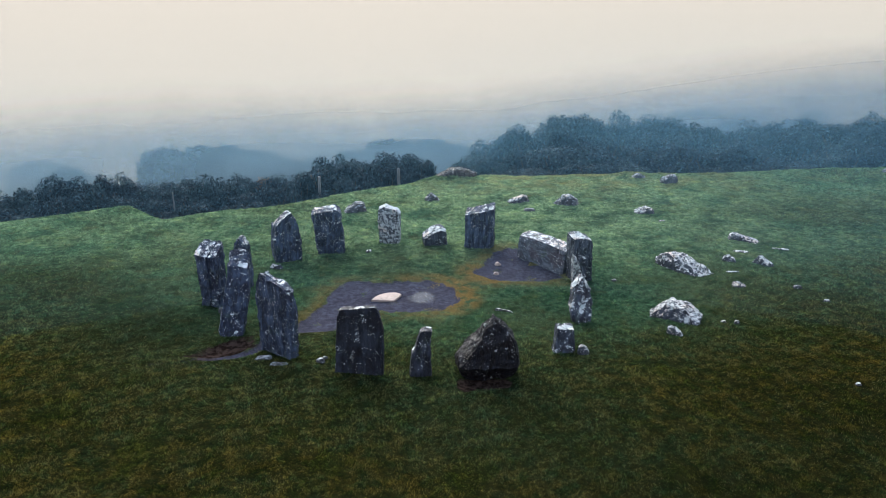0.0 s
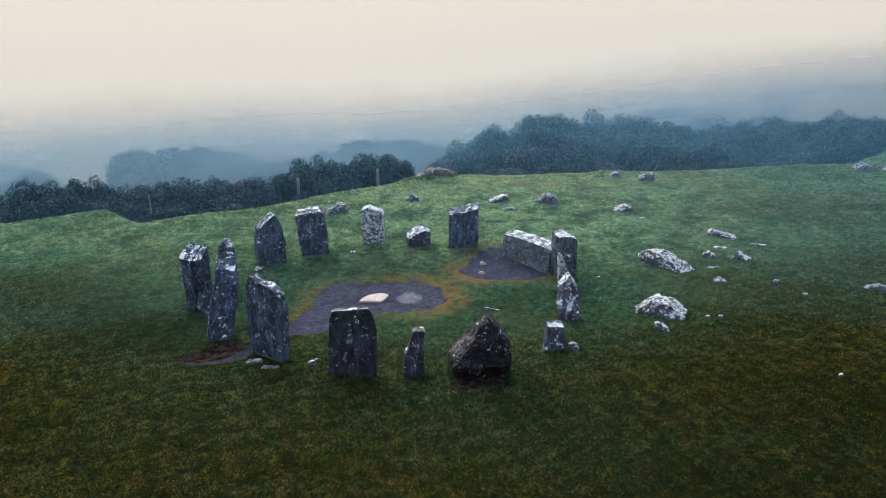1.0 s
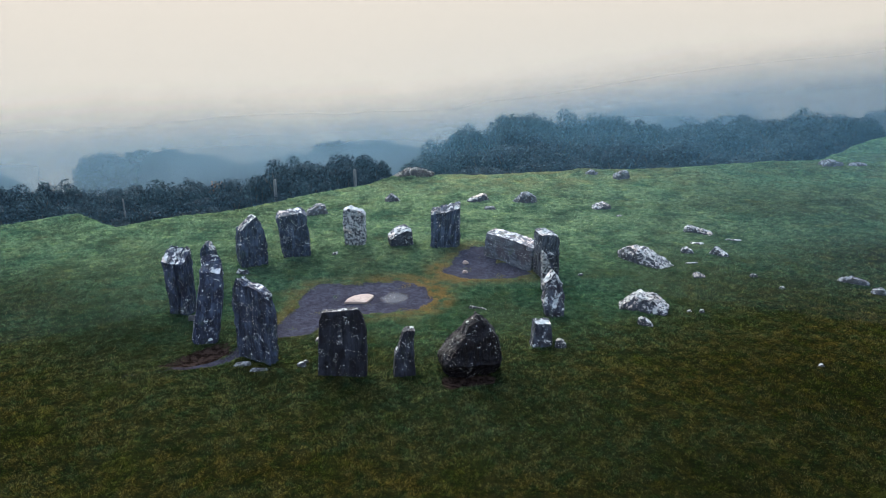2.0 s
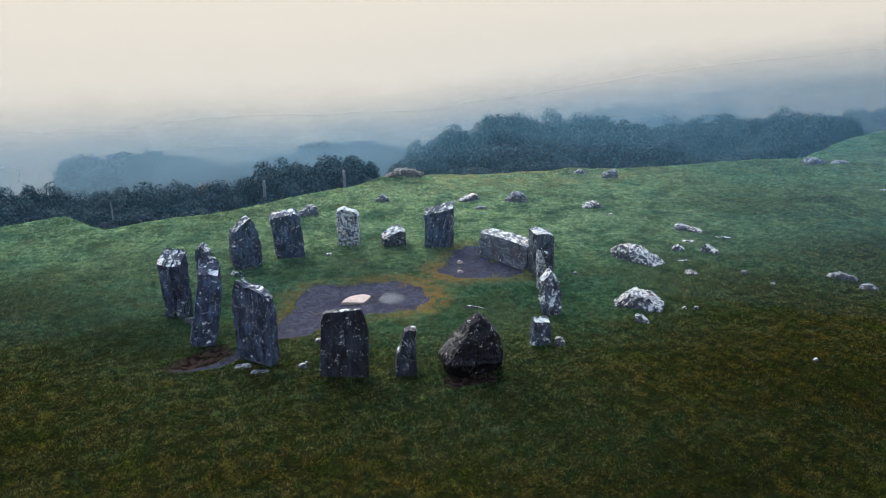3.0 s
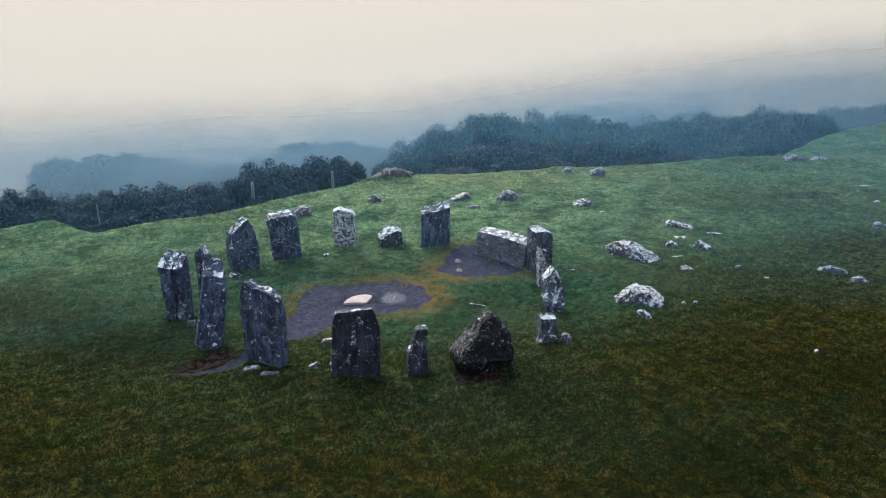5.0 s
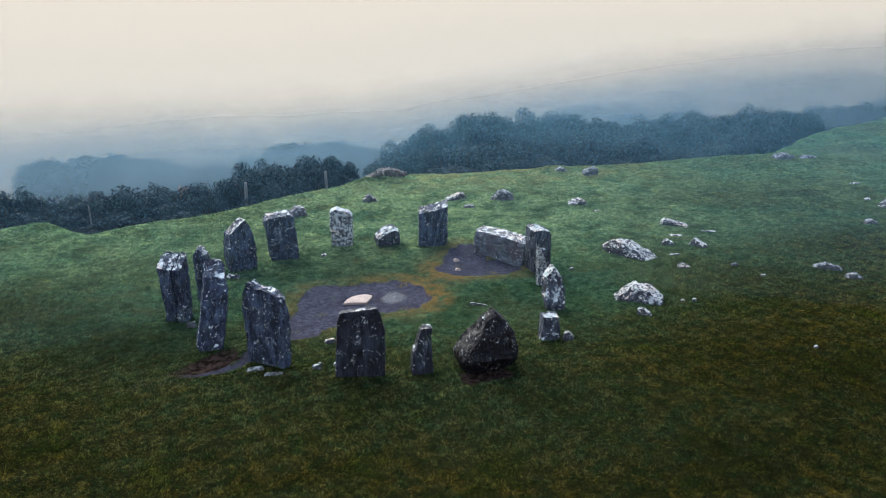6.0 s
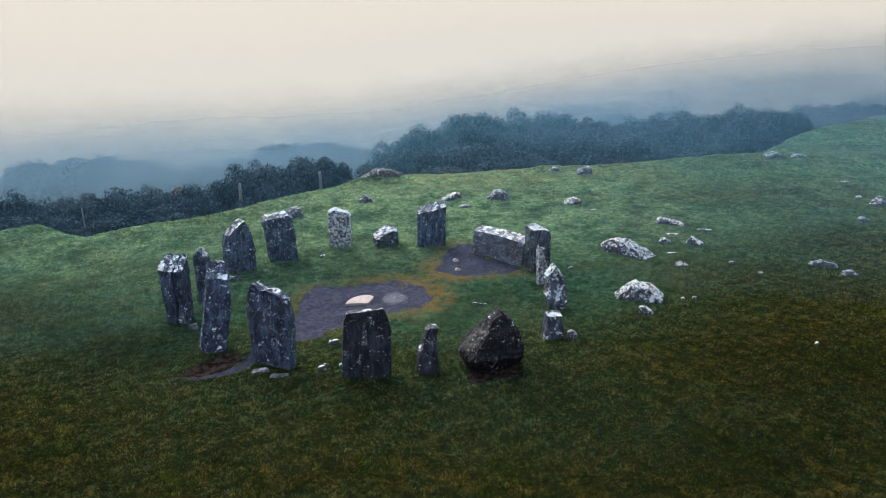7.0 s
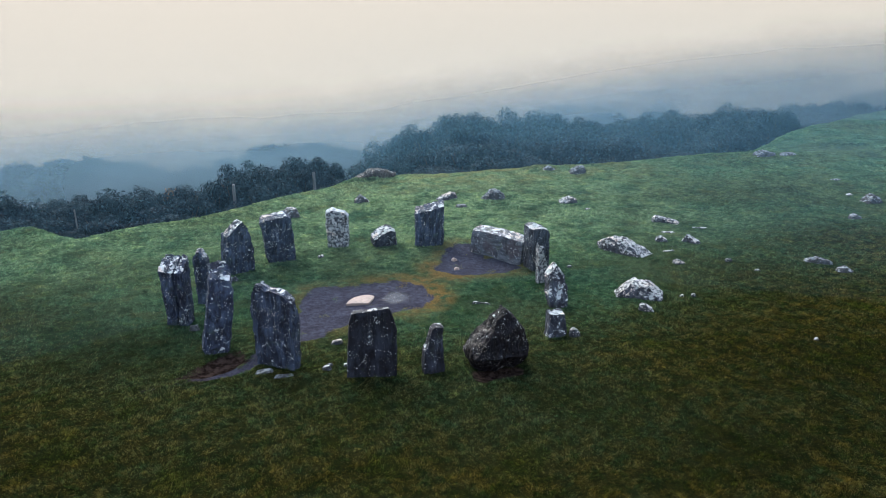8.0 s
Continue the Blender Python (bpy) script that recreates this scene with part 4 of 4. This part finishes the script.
# hedge that runs off behind the rise
for row, (off, drop) in enumerate([(3.0, 0.75), (4.6, 0.3), (6.4, 0.0)]):
    x = 23.0 + row
    while x < 75:
        plant(x, crest(x) + off + rng.uniform(-0.5, 0.5), interp_pairs(RIGHT_TOP, x) + 0.13 * (6 - off) - drop + rng.uniform(-0.35, 0.15), 1.6)
        x += rng.uniform(1.9, 2.6)

FAR = "trees in the foggy valley"
TREE = make_shrub("tree", "round-headed tree dim in thick fog", "tree", FAR, 301, 9000, 0.13, M_LEAF, 0.0, 0.0)
first = True
for x, y, top, size in [(-34, 62, -6.2, 2.6), (-26, 66, -5.3, 3.4), (-22, 66, -4.6, 4.0), (-18.5, 65, -5.0, 3.6), (-14.5, 65, -6.2, 2.6), (-11, 66, -6.0, 3.0), (-8, 68, -5.6, 3.4),
                        (-4.6, 66, -4.8, 4.2), (-0.5, 67, -5.0, 4.0), (3, 68, -5.8, 4.0), (-44, 76, -9.0, 4.0), (24, 78, -5.0, 5.0), (30, 80, -4.0, 5.5), (37, 82, -4.0, 5.5),
                        (44, 83, -2.6, 5.5), (50, 84, -1.2, 6.0), (57, 84, -1.0, 6.0), (64, 86, -0.8, 6.0), (72, 90, -0.8, 6.5), (27, 62, -2.2, 3.5), (33, 64, -2.2, 3.5)]:
    z = float(ground_z(x, y))
    m = pose(x, y, z, 0, 0, rng.uniform(0, 360))
    ob = TREE if first else copy_thing(TREE, m)
    first = False
    ob.matrix_basis = m @ Matrix.Diagonal((size, size, max(1.5, top - z) / 1.85, 1))


# ---- fence posts on the bank ----
def fence_post(x, y, top, lean, thick=1.0):
    bm = bmesh.new()
    bmesh.ops.create_cone(bm, cap_ends=True, segments=12, radius1=0.085 * thick, radius2=0.075 * thick, depth=1.0)
    bmesh.ops.bevel(bm, geom=[e for e in bm.edges if all(v.co.z > 0.4 for v in e.verts)], offset=0.015, segments=2, affect="EDGES")
    z = float(ground_z(x, y))
    h = top - z + 0.3
    for v in bm.verts:
        v.co.z = (v.co.z + 0.5) * h - 0.3
        v.co.x += 0.008 * math.sin(5 * v.co.z)
    me = bpy.data.meshes.new("fence_post")
    bm.to_mesh(me)
    bm.free()
    me.materials.append(M_POST)
    ob = new("fence_post", me)
    ob.matrix_world = pose(x, y, z, lean, lean * 0.6, 0)
    tagged(ob, "weathered grey wooden fence post against the hedge", "fence post", "fence posts")


for (px, py), lean in zip(POSTS, (2, -1, 1)):
    fence_post(px, py, -0.36 if px > -10 else -0.50, lean, 1.0 if px > -10 else 0.45)


# ---- fog ----
def arc(name, radius, z0, z1, a0, a1, material, label, kind):
    n = 48
    verts, faces = [], []
    for i in range(n + 1):
        a = radians(a0 + (a1 - a0) * i / n)
        for z in (z0, z1):
            verts.append((radius * math.sin(a), radius * math.cos(a), z))
    for i in range(n):
        faces.append((2 * i, 2 * i + 2, 2 * i + 3, 2 * i + 1))
    return tagged(new(name, mesh_from(name, verts, faces, material)), label, "fog", kind=kind)


# see-through sheets; their blue to cream tints carry the light in the fog
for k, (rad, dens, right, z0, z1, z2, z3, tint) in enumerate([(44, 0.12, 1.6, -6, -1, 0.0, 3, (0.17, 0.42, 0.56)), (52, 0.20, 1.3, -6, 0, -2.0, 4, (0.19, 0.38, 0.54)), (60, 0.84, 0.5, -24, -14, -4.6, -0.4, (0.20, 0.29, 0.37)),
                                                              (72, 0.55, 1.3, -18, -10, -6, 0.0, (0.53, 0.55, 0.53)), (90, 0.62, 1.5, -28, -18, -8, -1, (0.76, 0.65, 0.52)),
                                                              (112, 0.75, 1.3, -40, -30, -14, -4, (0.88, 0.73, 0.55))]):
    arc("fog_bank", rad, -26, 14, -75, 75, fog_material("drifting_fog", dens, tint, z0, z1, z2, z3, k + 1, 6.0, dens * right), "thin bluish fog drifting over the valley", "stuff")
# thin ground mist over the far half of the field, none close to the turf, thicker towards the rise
# its bluish tint lightens the far grass, as haze put on two sheets
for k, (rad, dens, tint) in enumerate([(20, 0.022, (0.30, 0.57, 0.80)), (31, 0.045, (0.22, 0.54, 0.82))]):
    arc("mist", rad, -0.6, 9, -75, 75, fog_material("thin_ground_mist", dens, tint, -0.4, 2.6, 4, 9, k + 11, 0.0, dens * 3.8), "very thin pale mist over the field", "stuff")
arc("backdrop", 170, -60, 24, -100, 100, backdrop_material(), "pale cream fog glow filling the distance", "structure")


# ---- grass ----
def build_grass():
    r = np.random.RandomState(3)
    n = 3000000
    # more blades where the field lies near, fewer towards its far edge
    y = 8.3 + 42 * r.uniform(0, 1, n) ** 1.45
    x = -3.0 - 0.66 * y + (6.0 + 1.66 * y) * r.uniform(0, 1, n)
    bare, worn, mud, d, near_shade, far_lit, crest_lit, deep = turf_masks(x, y)
    clump = np.clip(0.5 + 0.45 * wave(x, y, 11.0, 21) + 0.25 * wave(x, y, 27.0, 22), 0, 1)
    keep = (bare < 0.5 + 0.35 * wave(x, y, 8.0, 31) + r.uniform(-0.15, 0.15, n)) & (y < np.interp(x, CREST_X, CREST_Y) + 0.5) & (r.uniform(0, 1, n) < 0.25 + 0.55 * clump)
    x, y, clump, worn, near_shade, far_lit, crest_lit, deep = (q[keep] for q in (x, y, clump, worn, near_shade, far_lit, crest_lit, deep))
    # longer tufts left uncut round the feet of the stones
    fx, fy = [], []
    for cx, cy, turn, w, dp in FEET:
        k = int(260 * (w + dp))
        side = r.randint(0, 4, k)
        side = np.where((side == 0) & (r.uniform(0, 1, k) < 0.7), 2, side)
        u, out = r.uniform(-0.55, 0.55, k), np.abs(r.normal(0, 0.05, k)) - 0.03
        lx = np.where(side < 2, u * w, np.where(side == 2, -w / 2 - out, w / 2 + out))
        ly = np.where(side == 0, -out, np.where(side == 1, dp + out, dp / 2 + u * dp))
        fx.append(cx + lx * math.cos(turn) - ly * math.sin(turn))
        fy.append(cy + lx * math.sin(turn) + ly * math.cos(turn))
    fx, fy = np.concatenate(fx), np.concatenate(fy)
    f_masks = turf_masks(fx, fy)
    ok = f_masks[0] < 0.6
    tuft = np.concatenate([np.ones(len(x)), np.full(int(ok.sum()), 1.6)])
    x, y = np.concatenate([x, fx[ok]]), np.concatenate([y, fy[ok]])
    clump = np.concatenate([clump, np.full(int(ok.sum()), 0.7)])
    worn, near_shade = np.concatenate([worn, f_masks[1][ok]]), np.concatenate([near_shade, f_masks[4][ok]])
    far_lit, crest_lit = np.concatenate([far_lit, f_masks[5][ok]]), np.concatenate([crest_lit, f_masks[6][ok]])
    deep = np.concatenate([deep, f_masks[7][ok]])
    n = len(x)
    z = ground_z(x, y)
    dist = np.hypot(y, x)
    ln = r.uniform(0.03, 0.080, n) * (0.6 + 0.7 * clump) * (0.50 + 0.008 * dist) * tuft * (1 - 0.4 * np.clip(worn, 0, 1))
    wd = (0.00034 * dist + 0.000010 * dist ** 2) * r.uniform(0.6, 1.2, n)
    a = r.uniform(0, 6.283, n)
    # the blades of a tuft lie much the same way
    b = 2.6 * wave(x, y, 3.0, 51) + 1.6 * wave(x, y, 9.0, 52) + r.normal(0, 0.8, n)
    bend = r.uniform(0.4, 1.7, n)
    dx, dy = np.cos(a) * wd, np.sin(a) * wd
    tip = np.stack([x + np.cos(b) * ln * bend, y + np.sin(b) * ln * bend, z + ln], 1)
    v = np.stack([np.stack([x - dx, y - dy, z - 0.004], 1), np.stack([x + dx, y + dy, z - 0.004], 1), tip], 1).reshape(-1, 3)
    me = bpy.data.meshes.new("grass")
    me.vertices.add(3 * n)
    me.vertices.foreach_set("co", v.astype(np.float32).ravel())
    me.loops.add(3 * n)
    me.loops.foreach_set("vertex_index", np.arange(3 * n, dtype=np.int32))
    me.polygons.add(n)
    me.polygons.foreach_set("loop_start", np.arange(0, 3 * n, 3, dtype=np.int32))
    me.update(calc_edges=True)
    float_attr(me, "worn", np.repeat(worn, 3))
    float_attr(me, "near_shade", np.repeat(near_shade, 3))
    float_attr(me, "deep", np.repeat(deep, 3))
    float_attr(me, "far_lit", np.repeat(far_lit, 3))
    float_attr(me, "crest_lit", np.repeat(crest_lit, 3))
    me.materials.append(M_BLADE)
    tagged(new("grass", me), "short damp green and straw-coloured grass blades", "grass", kind="stuff")


build_grass()
